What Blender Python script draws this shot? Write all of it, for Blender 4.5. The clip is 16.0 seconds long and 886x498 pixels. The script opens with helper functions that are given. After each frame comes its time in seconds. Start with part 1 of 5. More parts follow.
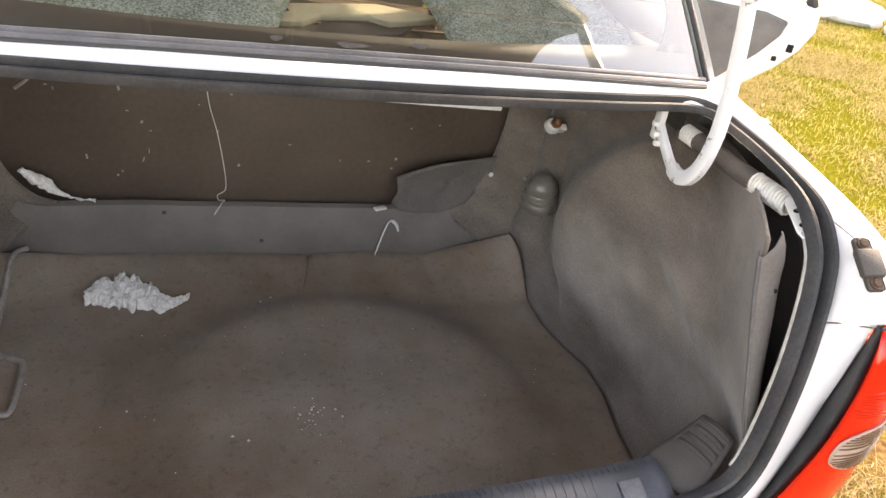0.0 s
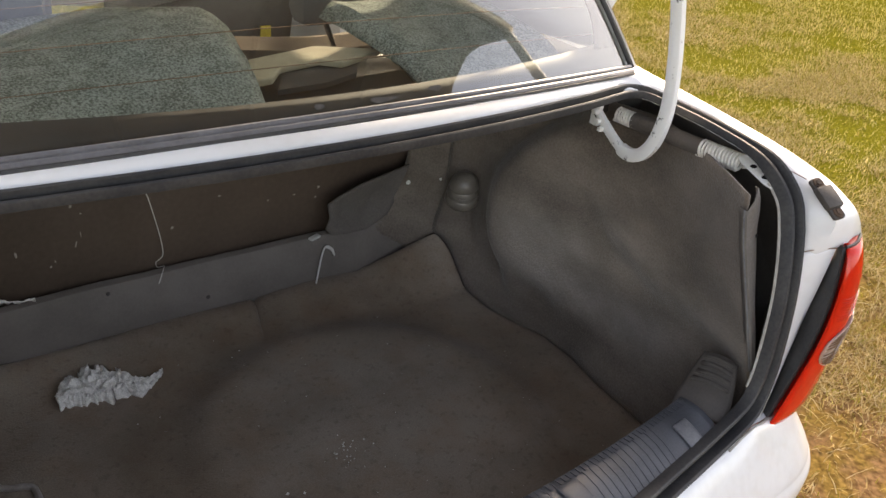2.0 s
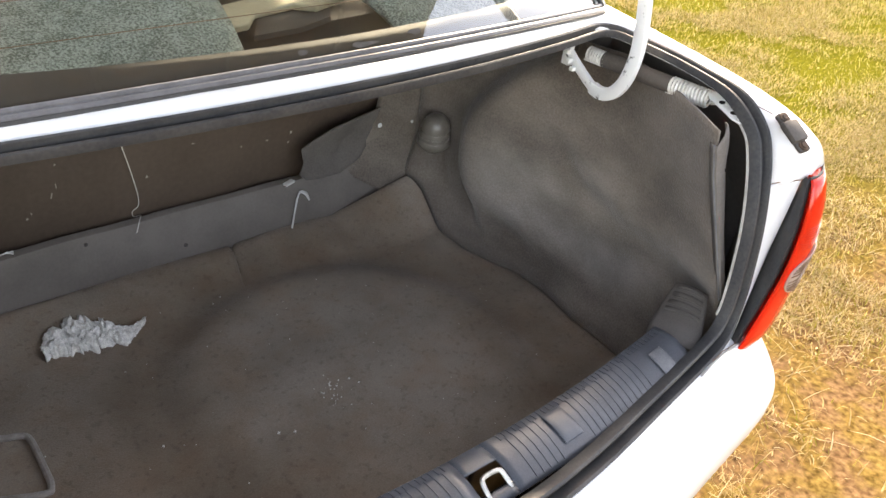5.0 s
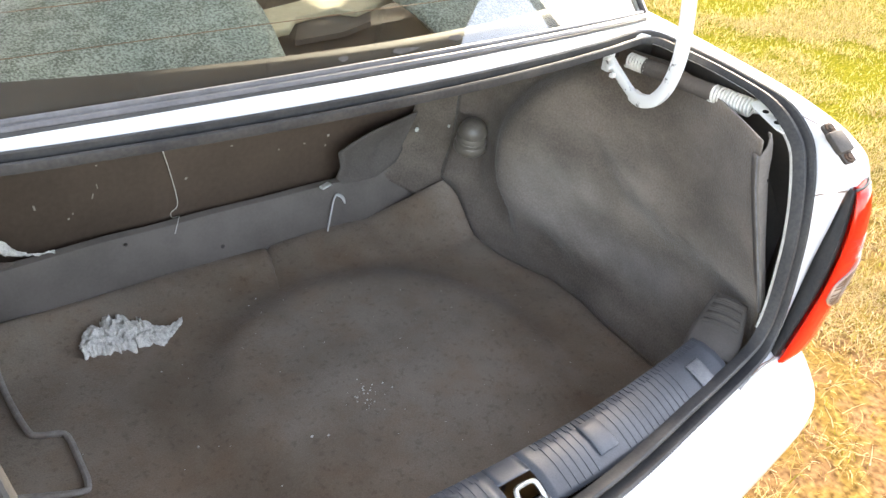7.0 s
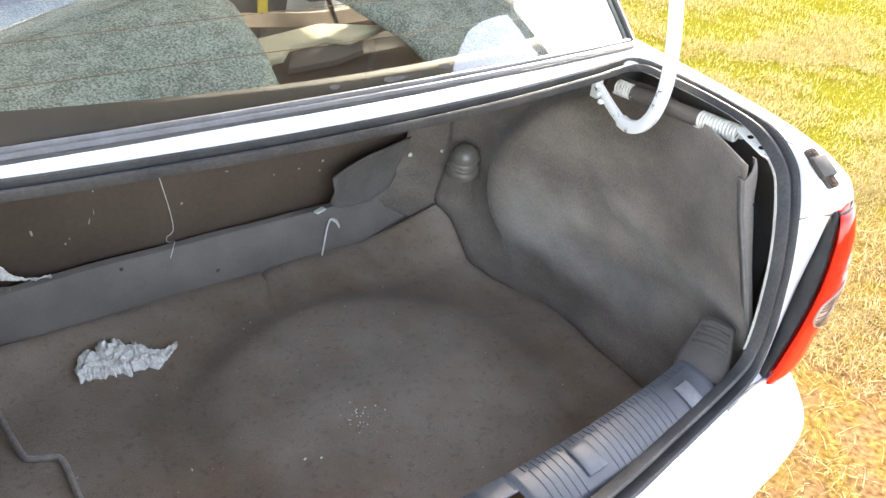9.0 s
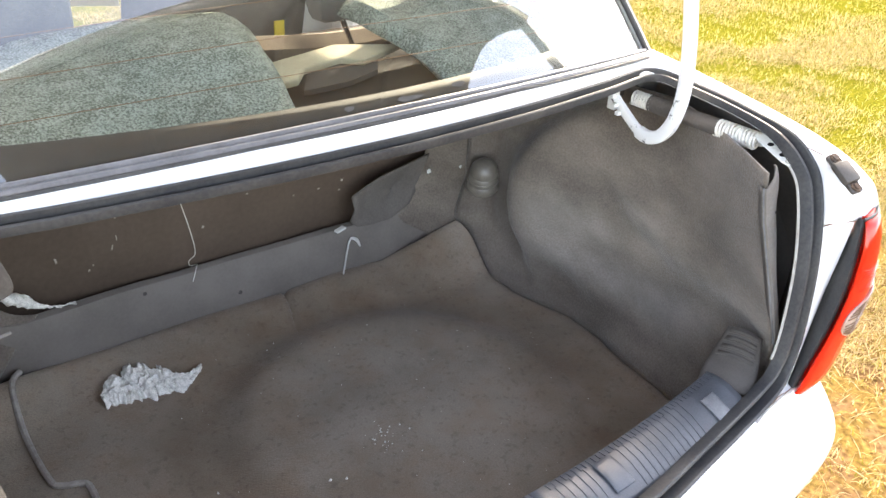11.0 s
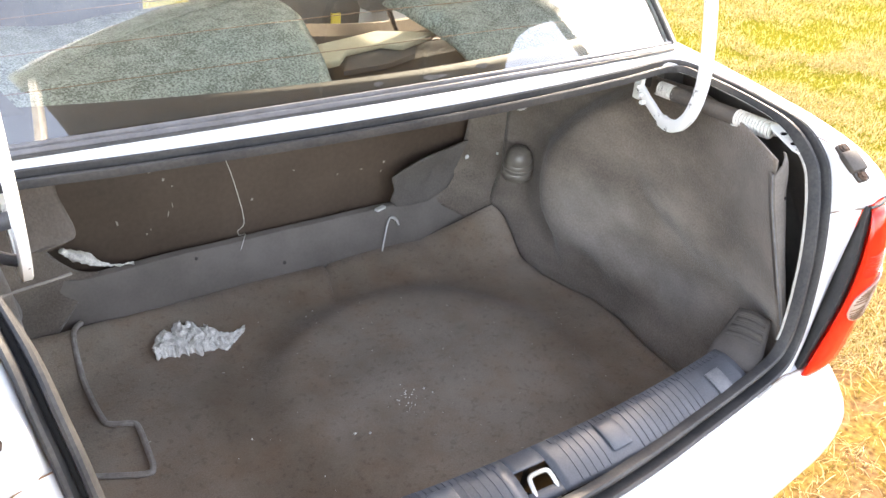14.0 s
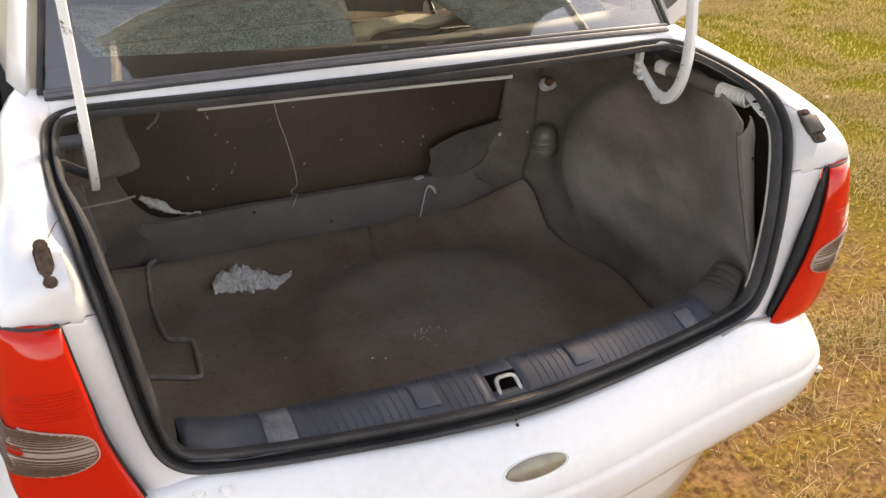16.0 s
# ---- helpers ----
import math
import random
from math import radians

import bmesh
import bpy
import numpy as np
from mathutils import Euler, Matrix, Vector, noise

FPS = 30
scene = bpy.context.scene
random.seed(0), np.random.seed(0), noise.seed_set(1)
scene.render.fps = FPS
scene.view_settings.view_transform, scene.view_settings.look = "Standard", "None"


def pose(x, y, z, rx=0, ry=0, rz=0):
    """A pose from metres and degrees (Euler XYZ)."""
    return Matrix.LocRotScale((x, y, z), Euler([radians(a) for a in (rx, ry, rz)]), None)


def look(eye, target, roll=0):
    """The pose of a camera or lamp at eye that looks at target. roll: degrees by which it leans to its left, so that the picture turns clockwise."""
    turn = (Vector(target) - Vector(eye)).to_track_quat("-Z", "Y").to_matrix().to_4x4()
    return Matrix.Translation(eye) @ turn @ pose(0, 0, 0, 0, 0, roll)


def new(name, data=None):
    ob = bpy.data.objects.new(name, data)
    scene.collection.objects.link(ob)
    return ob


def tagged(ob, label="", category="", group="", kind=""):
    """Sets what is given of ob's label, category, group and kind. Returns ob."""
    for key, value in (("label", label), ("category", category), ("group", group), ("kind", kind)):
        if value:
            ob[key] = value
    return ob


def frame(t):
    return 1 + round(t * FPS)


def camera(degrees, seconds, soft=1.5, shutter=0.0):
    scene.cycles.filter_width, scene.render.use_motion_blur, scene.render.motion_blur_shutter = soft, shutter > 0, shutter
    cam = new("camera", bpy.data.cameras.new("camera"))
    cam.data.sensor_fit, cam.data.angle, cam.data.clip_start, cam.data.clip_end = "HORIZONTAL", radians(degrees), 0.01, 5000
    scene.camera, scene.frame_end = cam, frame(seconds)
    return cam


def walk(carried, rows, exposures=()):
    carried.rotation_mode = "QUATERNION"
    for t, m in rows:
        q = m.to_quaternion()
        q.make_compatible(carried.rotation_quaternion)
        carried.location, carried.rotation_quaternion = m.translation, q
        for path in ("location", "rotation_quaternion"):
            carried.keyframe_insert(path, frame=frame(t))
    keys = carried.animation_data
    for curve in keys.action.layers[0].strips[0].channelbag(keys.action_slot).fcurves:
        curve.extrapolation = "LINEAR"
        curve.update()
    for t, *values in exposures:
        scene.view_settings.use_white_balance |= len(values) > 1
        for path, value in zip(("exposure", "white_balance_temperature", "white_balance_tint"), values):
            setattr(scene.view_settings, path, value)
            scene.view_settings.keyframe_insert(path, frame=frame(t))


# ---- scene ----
cam = camera(54.3, 16.0)
# seconds, place in metres, turn in degrees
ROWS = [
    (0.0, -0.1961, -0.6517, 1.4938, 59.01, -9.61, -15.53),
    (0.5, -0.2772, -0.7658, 1.4946, 59.53, -7.20, -18.14),
    (1.0, -0.3899, -0.7400, 1.5182, 59.75, -6.18, -21.31),
    (1.5, -0.5135, -0.5685, 1.5499, 60.17, -4.47, -29.59),
    (2.0, -0.5780, -0.5130, 1.5387, 60.34, -6.37, -36.43),
    (2.5, -0.6032, -0.5077, 1.5432, 58.59, -7.17, -38.12),
    (3.0, -0.6238, -0.5129, 1.5364, 57.61, -6.91, -39.08),
    (3.5, -0.6233, -0.5169, 1.5430, 57.18, -6.84, -39.47),
    (4.0, -0.6231, -0.5156, 1.5453, 56.87, -6.57, -39.79),
    (6.5, -0.6265, -0.5014, 1.5570, 56.91, -6.49, -38.88),
    (7.0, -0.6251, -0.4989, 1.5533, 56.66, -6.10, -37.38),
    (7.5, -0.6147, -0.4991, 1.5533, 56.39, -6.36, -37.30),
    (8.0, -0.6172, -0.4988, 1.5546, 56.30, -6.33, -37.39),
    (8.5, -0.6188, -0.5062, 1.5597, 56.92, -5.94, -37.72),
    (9.0, -0.6274, -0.5179, 1.5661, 58.22, -6.04, -37.57),
    (11.5, -0.6154, -0.5165, 1.5715, 59.02, -3.26, -36.72),
    (12.0, -0.6159, -0.5225, 1.5732, 59.21, -3.04, -36.29),
    (12.5, -0.6243, -0.5321, 1.5824, 59.21, -3.24, -36.26),
    (13.0, -0.6317, -0.5405, 1.5825, 59.29, -3.38, -36.13),
    (13.5, -0.6346, -0.5540, 1.5733, 59.12, -3.56, -36.09),
    (14.0, -0.6311, -0.6458, 1.5812, 58.96, -3.71, -32.32),
    (14.5, -0.5881, -0.7822, 1.5848, 58.82, -2.14, -27.79),
    (15.0, -0.5826, -0.8994, 1.5747, 59.05, -2.40, -27.02),
    (15.5, -0.6002, -0.9472, 1.5816, 59.52, -2.36, -26.41),
    (16.0, -0.6028, -0.9676, 1.5887, 59.92, -1.96, -25.33),
]
EXPOSURES = [(0.0, 3.25, 8800, 17), (0.4, 1.95, 9100, 18), (1.0, 1.85, 9050, 18), (1.6, 2.15, 8500, 16), (2.5, 2.42, 8450, 15), (3.5, 3.1, 8400, 14), (4.2, 3.06, 8400, 14), (6.5, 3.45, 7900, 12), (7.2, 3.64, 7750, 11), (9.0, 3.70, 7450, 11), (11.5, 3.60, 7700, 13), (13.5, 3.55, 7750, 14), (14.2, 3.83, 7950, 15), (14.8, 3.45, 8350, 16), (15.5, 2.42, 8750, 17), (16.0, 2.3, 8800, 17)]
walk(cam, [(t, pose(x, y, z, rx, ry, rz)) for t, x, y, z, rx, ry, rz in ROWS], EXPOSURES)

# ---- light ----
SUN_FROM = Vector((0.70, 0.56, 0.46)).normalized()
world = bpy.data.worlds.new("sky")
scene.world = world
world.use_nodes = True
wn = world.node_tree.nodes
sky = wn.new("ShaderNodeTexSky")
sky.sky_type = "NISHITA"
sky.sun_disc = False
sky.sun_elevation = math.asin(SUN_FROM.z)
sky.sun_rotation = math.atan2(SUN_FROM.x, SUN_FROM.y)
sky.dust_density = 1.6
sky.air_density = 0.75
sky.ozone_density = 0.6
wn["Background"].inputs["Strength"].default_value = 0.15
pale = wn.new("ShaderNodeHueSaturation")
pale.inputs["Saturation"].default_value = 0.76
world.node_tree.links.new(sky.outputs[0], pale.inputs["Color"])
world.node_tree.links.new(pale.outputs[0], wn["Background"].inputs["Color"])
sun_data = bpy.data.lights.new("sun", "SUN")
sun_data.energy = 1.4
sun_data.angle = radians(1.5)
sun_data.color = (1.0, 0.93, 0.82)
sun = new("sun", sun_data)
sun.matrix_world = look(SUN_FROM * 30, (0, 0, 0))


# ---- materials ----
def material(name, color, color2=None, rough=0.6, metal=0.0, scale=8.0, fine=120.0, bump=0.2, dist=0.002, fine_mix=0.35,
             coat=0.0, random_piece=0.0, detail=6.0, sharp=(0.35, 0.65), sheen=0.0):
    """A surface with two scales of colour variation and fine relief, in metres of the world."""
    m = bpy.data.materials.new(name)
    m.use_nodes = True
    nt = m.node_tree
    n, l = nt.nodes, nt.links
    b = n["Principled BSDF"]
    b.inputs["Roughness"].default_value = rough
    b.inputs["Metallic"].default_value = metal
    b.inputs["Coat Weight"].default_value = coat
    b.inputs["Coat Roughness"].default_value = 0.08
    b.inputs["Sheen Weight"].default_value = sheen
    color2 = color2 or tuple(c * 0.7 for c in color)
    tc = n.new("ShaderNodeTexCoord")
    big = n.new("ShaderNodeTexNoise")
    big.inputs["Scale"].default_value = scale
    big.inputs["Detail"].default_value = detail
    small = n.new("ShaderNodeTexNoise")
    small.inputs["Scale"].default_value = fine
    small.inputs["Detail"].default_value = 3.0
    for t in (big, small):
        l.new(tc.outputs["Object"], t.inputs["Vector"])
    mixf = n.new("ShaderNodeMix")
    mixf.inputs[0].default_value = fine_mix
    l.new(big.outputs["Fac"], mixf.inputs[2])
    l.new(small.outputs["Fac"], mixf.inputs[3])
    ramp = n.new("ShaderNodeValToRGB")
    ramp.color_ramp.elements[0].position, ramp.color_ramp.elements[1].position = sharp
    ramp.color_ramp.elements[0].color = (*color, 1)
    ramp.color_ramp.elements[1].color = (*color2, 1)
    l.new(mixf.outputs[0], ramp.inputs[0])
    out = ramp.outputs[0]
    if random_piece:
        info = n.new("ShaderNodeObjectInfo")
        hsv = n.new("ShaderNodeHueSaturation")
        mr = n.new("ShaderNodeMapRange")
        mr.inputs[3].default_value, mr.inputs[4].default_value = 1 - random_piece, 1 + random_piece
        l.new(info.outputs["Random"], mr.inputs[0])
        l.new(mr.outputs[0], hsv.inputs["Value"])
        l.new(out, hsv.inputs["Color"])
        out = hsv.outputs[0]
    l.new(out, b.inputs["Base Color"])
    if bump:
        bp = n.new("ShaderNodeBump")
        bp.inputs["Strength"].default_value = bump
        bp.inputs["Distance"].default_value = dist
        l.new(small.outputs["Fac"], bp.inputs["Height"])
        l.new(bp.outputs[0], b.inputs["Normal"])
    return m


def glassy(name, color, rough=0.02, transmission=1.0, ior=1.45):
    m = bpy.data.materials.new(name)
    m.use_nodes = True
    b = m.node_tree.nodes["Principled BSDF"]
    b.inputs["Base Color"].default_value = (*color, 1)
    b.inputs["Roughness"].default_value = rough
    b.inputs["Transmission Weight"].default_value = transmission
    b.inputs["IOR"].default_value = ior
    return m


def thin_glass(name, tint, haze):
    """Flat glazing: clear tinted pass-through with a real mirror gloss and a little dust."""
    m = bpy.data.materials.new(name)
    m.use_nodes = True
    n, l = m.node_tree.nodes, m.node_tree.links
    n.remove(n["Principled BSDF"])
    clear = n.new("ShaderNodeBsdfTransparent")
    clear.inputs[0].default_value = (*tint, 1)
    gloss = n.new("ShaderNodeBsdfGlossy")
    gloss.inputs["Roughness"].default_value = 0.02
    dust = n.new("ShaderNodeBsdfDiffuse")
    dust.inputs[0].default_value = (0.55, 0.52, 0.48, 1)
    fres = n.new("ShaderNodeFresnel")
    fres.inputs[0].default_value = 1.52
    twice = n.new("ShaderNodeMath")
    twice.operation = "MULTIPLY"
    twice.inputs[1].default_value = 6.0
    l.new(fres.outputs[0], twice.inputs[0])
    tc = n.new("ShaderNodeTexCoord")
    noi = n.new("ShaderNodeTexNoise")
    noi.inputs["Scale"].default_value = 5.0
    noi.inputs["Detail"].default_value = 8.0
    l.new(tc.outputs["Object"], noi.inputs["Vector"])
    mr = n.new("ShaderNodeMapRange")
    mr.inputs[1].default_value, mr.inputs[2].default_value = 0.4, 0.75
    mr.inputs[3].default_value, mr.inputs[4].default_value = haze * 0.4, haze * 1.8
    l.new(noi.outputs["Fac"], mr.inputs[0])
    a = n.new("ShaderNodeMixShader")
    l.new(mr.outputs[0], a.inputs[0])
    l.new(clear.outputs[0], a.inputs[1])
    l.new(dust.outputs[0], a.inputs[2])
    c = n.new("ShaderNodeMixShader")
    most = n.new("ShaderNodeMath")
    most.operation = "MINIMUM"
    most.inputs[1].default_value = 0.22
    l.new(twice.outputs[0], most.inputs[0])
    l.new(most.outputs[0], c.inputs[0])
    l.new(a.outputs[0], c.inputs[1])
    l.new(gloss.outputs[0], c.inputs[2])
    l.new(c.outputs[0], n["Material Output"].inputs[0])
    return m



def streaked(m):
    """Brush and hand marks on felt: soft slanting streaks, lighter and darker than the rest."""
    n, l = m.node_tree.nodes, m.node_tree.links
    b = n["Principled BSDF"]
    b.inputs["Specular IOR Level"].default_value = 0.15
    base = b.inputs["Base Color"].links[0].from_socket
    tc = n.new("ShaderNodeTexCoord")
    mp = n.new("ShaderNodeMapping")
    mp.inputs["Rotation"].default_value = (radians(38), 0, 0)
    mp.inputs["Scale"].default_value = (4, 3.4, 9)
    l.new(tc.outputs["Object"], mp.inputs["Vector"])
    t = n.new("ShaderNodeTexNoise")
    t.inputs["Scale"].default_value, t.inputs["Detail"].default_value = 1.6, 5.0
    l.new(mp.outputs[0], t.inputs["Vector"])
    mr = n.new("ShaderNodeMapRange")
    mr.inputs[1].default_value, mr.inputs[2].default_value = 0.36, 0.66
    mr.inputs[3].default_value, mr.inputs[4].default_value = 0.82, 1.20
    l.new(t.outputs["Fac"], mr.inputs[0])
    hsv = n.new("ShaderNodeHueSaturation")
    l.new(mr.outputs[0], hsv.inputs["Value"])
    l.new(base, hsv.inputs["Color"])
    # rubbed nap, and light on the two long folds and the arch lip put into the colour
    def calc(op, a, c, d=None):
        m2 = n.new("ShaderNodeMath")
        m2.operation = op
        for k, val in enumerate((a, c, d)):
            if val is None:
                continue
            if isinstance(val, (int, float)):
                m2.inputs[k].default_value = val
            else:
                l.new(val, m2.inputs[k])
        return m2.outputs[0]

    def fade(value, near, gone):
        r = n.new("ShaderNodeMapRange")
        r.interpolation_type = "SMOOTHSTEP"
        r.inputs[1].default_value, r.inputs[2].default_value = near, gone
        r.inputs[3].default_value, r.inputs[4].default_value = 1.0, 0.0
        l.new(value, r.inputs[0])
        return r.outputs[0]
    axes = n.new("ShaderNodeSeparateXYZ")
    l.new(tc.outputs["Object"], axes.inputs[0])
    yy, zz = axes.outputs[1], axes.outputs[2]

    def crest(y0, z0, bend, wide):
        off = calc("SUBTRACT", yy, y0)
        line = calc("MULTIPLY_ADD", calc("MULTIPLY", off, off), bend, z0)
        return fade(calc("ABSOLUTE", calc("SUBTRACT", zz, line), 0), 0.0, wide)
    low = calc("MULTIPLY", crest(.40, .600, 1.1, .070), fade(calc("ABSOLUTE", calc("SUBTRACT", yy, .42), 0), .10, .30))
    high = calc("MULTIPLY", crest(.28, .735, 1.2, .060), fade(calc("ABSOLUTE", calc("SUBTRACT", yy, .34), 0), .06, .28))
    lip = calc("MULTIPLY", crest(.58, .700, 0.0, .13), fade(calc("ABSOLUTE", calc("SUBTRACT", yy, .57), 0), .02, .16))
    spread = calc("MAXIMUM", calc("MAXIMUM", low, calc("MULTIPLY", high, .75)), calc("MULTIPLY", lip, .9))
    drag = n.new("ShaderNodeMapping")
    drag.inputs["Scale"].default_value = (3, 2.6, 7.5)
    turned = n.new("ShaderNodeMapping")
    turned.inputs["Rotation"].default_value = (radians(-40), 0, 0)
    l.new(tc.outputs["Object"], turned.inputs["Vector"])
    l.new(turned.outputs[0], drag.inputs["Vector"])
    brush = n.new("ShaderNodeTexNoise")
    brush.inputs["Scale"].default_value, brush.inputs["Detail"].default_value = 1.5, 8.0
    brush.inputs["Roughness"].default_value = 0.5
    l.new(drag.outputs[0], brush.inputs["Vector"])
    marks = n.new("ShaderNodeMapRange")
    marks.inputs[1].default_value, marks.inputs[2].default_value = 0.30, 0.66
    l.new(brush.outputs["Fac"], marks.inputs[0])
    both = n.new("ShaderNodeMath")
    both.operation = "MULTIPLY"
    l.new(spread, both.inputs[0])
    l.new(marks.outputs[0], both.inputs[1])
    # mix in the pale tone that stands for light on the crests
    worn = n.new("ShaderNodeMix")
    worn.data_type = "RGBA"
    worn.inputs[7].default_value = (0.47, 0.44, 0.40, 1)
    dose = n.new("ShaderNodeMath")
    dose.operation = "MULTIPLY"
    dose.inputs[1].default_value = 0.38
    l.new(both.outputs[0], dose.inputs[0])
    l.new(dose.outputs[0], worn.inputs[0])
    l.new(hsv.outputs[0], worn.inputs[6])
    l.new(worn.outputs[2], b.inputs["Base Color"])


def carpet_material():
    """Grey carpet, trodden brown with dirt, darker in a band round the spare wheel and paler round the edges."""
    m = material("boot_carpet", (0.240, 0.194, 0.148), (0.346, 0.284, 0.222), rough=0.95, scale=7, fine=380, bump=0.7, dist=0.002, fine_mix=0.40, sharp=(0.37, 0.63), sheen=0.15)
    n, l = m.node_tree.nodes, m.node_tree.links
    b = n["Principled BSDF"]
    b.inputs["Specular IOR Level"].default_value = 0.15
    clean = b.inputs["Base Color"].links[0].from_socket
    tc = n.new("ShaderNodeTexCoord")
    # a darker band round the spare wheel, and a greyer disc inside it
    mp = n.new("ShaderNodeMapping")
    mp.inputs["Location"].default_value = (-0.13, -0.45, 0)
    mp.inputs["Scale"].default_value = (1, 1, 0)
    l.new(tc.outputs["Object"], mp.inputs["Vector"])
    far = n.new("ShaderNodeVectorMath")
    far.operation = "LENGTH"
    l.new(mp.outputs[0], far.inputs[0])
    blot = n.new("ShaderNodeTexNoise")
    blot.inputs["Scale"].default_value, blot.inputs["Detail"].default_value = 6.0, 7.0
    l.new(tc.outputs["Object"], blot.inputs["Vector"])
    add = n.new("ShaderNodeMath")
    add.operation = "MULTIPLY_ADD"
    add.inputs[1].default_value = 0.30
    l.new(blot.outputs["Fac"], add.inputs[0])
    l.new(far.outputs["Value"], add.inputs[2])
    dark_band = n.new("ShaderNodeValToRGB")
    dark_band.color_ramp.interpolation = "B_SPLINE"
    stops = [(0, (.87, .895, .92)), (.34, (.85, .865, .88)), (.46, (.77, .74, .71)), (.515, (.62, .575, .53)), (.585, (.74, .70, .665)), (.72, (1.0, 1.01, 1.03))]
    while len(dark_band.color_ramp.elements) < len(stops):
        dark_band.color_ramp.elements.new(0.5)
    for e, (p, c) in zip(dark_band.color_ramp.elements, stops):
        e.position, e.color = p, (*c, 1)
    l.new(add.outputs[0], dark_band.inputs[0])
    band_mix = n.new("ShaderNodeMix")
    band_mix.data_type, band_mix.blend_type = "RGBA", "MULTIPLY"
    band_mix.inputs[0].default_value = 1.0
    l.new(dark_band.outputs[0], band_mix.inputs[7])
    l.new(clean, band_mix.inputs[6])
    spots = n.new("ShaderNodeTexNoise")
    spots.inputs["Scale"].default_value, spots.inputs["Detail"].default_value = 85.0, 7.0
    l.new(tc.outputs["Object"], spots.inputs["Vector"])
    sm = n.new("ShaderNodeMapRange")
    sm.inputs[1].default_value, sm.inputs[2].default_value = 0.57, 0.68
    sm.inputs[4].default_value = 0.34
    l.new(spots.outputs["Fac"], sm.inputs[0])
    dark = n.new("ShaderNodeMix")
    dark.data_type, dark.blend_type = "RGBA", "MULTIPLY"
    dark.inputs[7].default_value = (0.45, 0.42, 0.40, 1)
    l.new(sm.outputs[0], dark.inputs[0])
    l.new(band_mix.outputs[2], dark.inputs[6])
    rust = n.new("ShaderNodeTexNoise")
    rust.inputs["Scale"].default_value, rust.inputs["Detail"].default_value = 11.0, 9.0
    rust.inputs["Roughness"].default_value = 0.65
    l.new(tc.outputs["Object"], rust.inputs["Vector"])
    rm = n.new("ShaderNodeMapRange")
    rm.inputs[1].default_value, rm.inputs[2].default_value = 0.44, 0.66
    l.new(rust.outputs["Fac"], rm.inputs[0])
    soil = n.new("ShaderNodeMix")
    soil.data_type, soil.blend_type = "RGBA", "MULTIPLY"
    soil.inputs[7].default_value = (0.95, 0.86, 0.79, 1)
    l.new(rm.outputs[0], soil.inputs[0])
    l.new(dark.outputs[2], soil.inputs[6])
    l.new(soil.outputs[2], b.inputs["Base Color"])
    return m


PAINT = material("white_paint", (0.69, 0.695, 0.70), (0.57, 0.56, 0.54), rough=0.35, scale=6, fine=60, bump=0.02, coat=0.6, sharp=(0.48, 0.85))
PAINT_OLD = material("worn_white_paint", (0.78, 0.78, 0.75), (0.46, 0.44, 0.40), rough=0.5, scale=30, fine=140, bump=0.1, sharp=(0.54, 0.74))
BACKING = material("dark_backing", (0.045, 0.041, 0.037), (0.07, 0.063, 0.056), rough=0.8, scale=12, fine=120)
RUBBER = material("black_rubber", (0.020, 0.021, 0.024), (0.055, 0.053, 0.051), rough=0.52, scale=14, fine=200, bump=0.15)
PLASTIC = material("grey_black_plastic", (0.038, 0.042, 0.050), (0.082, 0.089, 0.102), rough=0.36, scale=14, fine=400, bump=0.12, dist=0.001)
PAD_PLASTIC = material("scuffed_pad_plastic", (0.155, 0.156, 0.162), (0.070, 0.074, 0.082), rough=0.42, scale=45, fine=300, bump=0.2)
WORN_PLASTIC = material("scuffed_plastic", (0.165, 0.168, 0.172), (0.085, 0.088, 0.093), rough=0.5, scale=60, fine=300, bump=0.2)
DULL_PLASTIC = material("dull_black_plastic", (0.050, 0.043, 0.037), (0.085, 0.074, 0.065), rough=0.7, scale=14, fine=300, bump=0.2)
LINING = material("grey_felt_lining", (0.122, 0.099, 0.080), (0.200, 0.167, 0.138), rough=0.95, scale=6.5, fine=260, bump=0.8, dist=0.002, fine_mix=0.46, sharp=(0.38, 0.64), sheen=0.25)
CARPET = carpet_material()
RUBBER.node_tree.nodes["Principled BSDF"].inputs["Specular IOR Level"].default_value = 0.28
streaked(LINING)
ARM_PAINT = material("scuffed_arm_paint", (0.78, 0.78, 0.76), (0.10, 0.095, 0.09), rough=0.4, scale=42, fine=160, bump=0.05, fine_mix=0.25, sharp=(0.60, 0.65))
LID_UNDER = material("dusty_underside", (0.26, 0.22, 0.18), (0.15, 0.125, 0.10), rough=0.7, scale=7, fine=90, bump=0.1, sharp=(0.35, 0.7))
FRIT = material("black_ceramic_edge", (0.020, 0.018, 0.017), (0.034, 0.030, 0.028), rough=0.6, scale=14, fine=120, bump=0)
SMUDGE = material("dried_smudge", (0.105, 0.097, 0.090), (0.05, 0.046, 0.043), rough=0.9, scale=60, fine=300, bump=0)
MOULDING = material("grey_window_moulding", (0.145, 0.145, 0.155), (0.085, 0.085, 0.09), rough=0.4, scale=20, fine=200, bump=0.05)
PRIMER_PALE = material("pale_filler", (0.42, 0.41, 0.38), (0.28, 0.26, 0.23), rough=0.7, scale=60, fine=300)
BOARD = material("dark_hardboard", (0.066, 0.046, 0.033), (0.108, 0.076, 0.055), rough=0.5, scale=5, fine=90, bump=0.15)
STEEL = material("zinc_steel", (0.55, 0.54, 0.50), (0.36, 0.34, 0.30), rough=0.4, metal=0.8, scale=60, fine=300, bump=0.1)
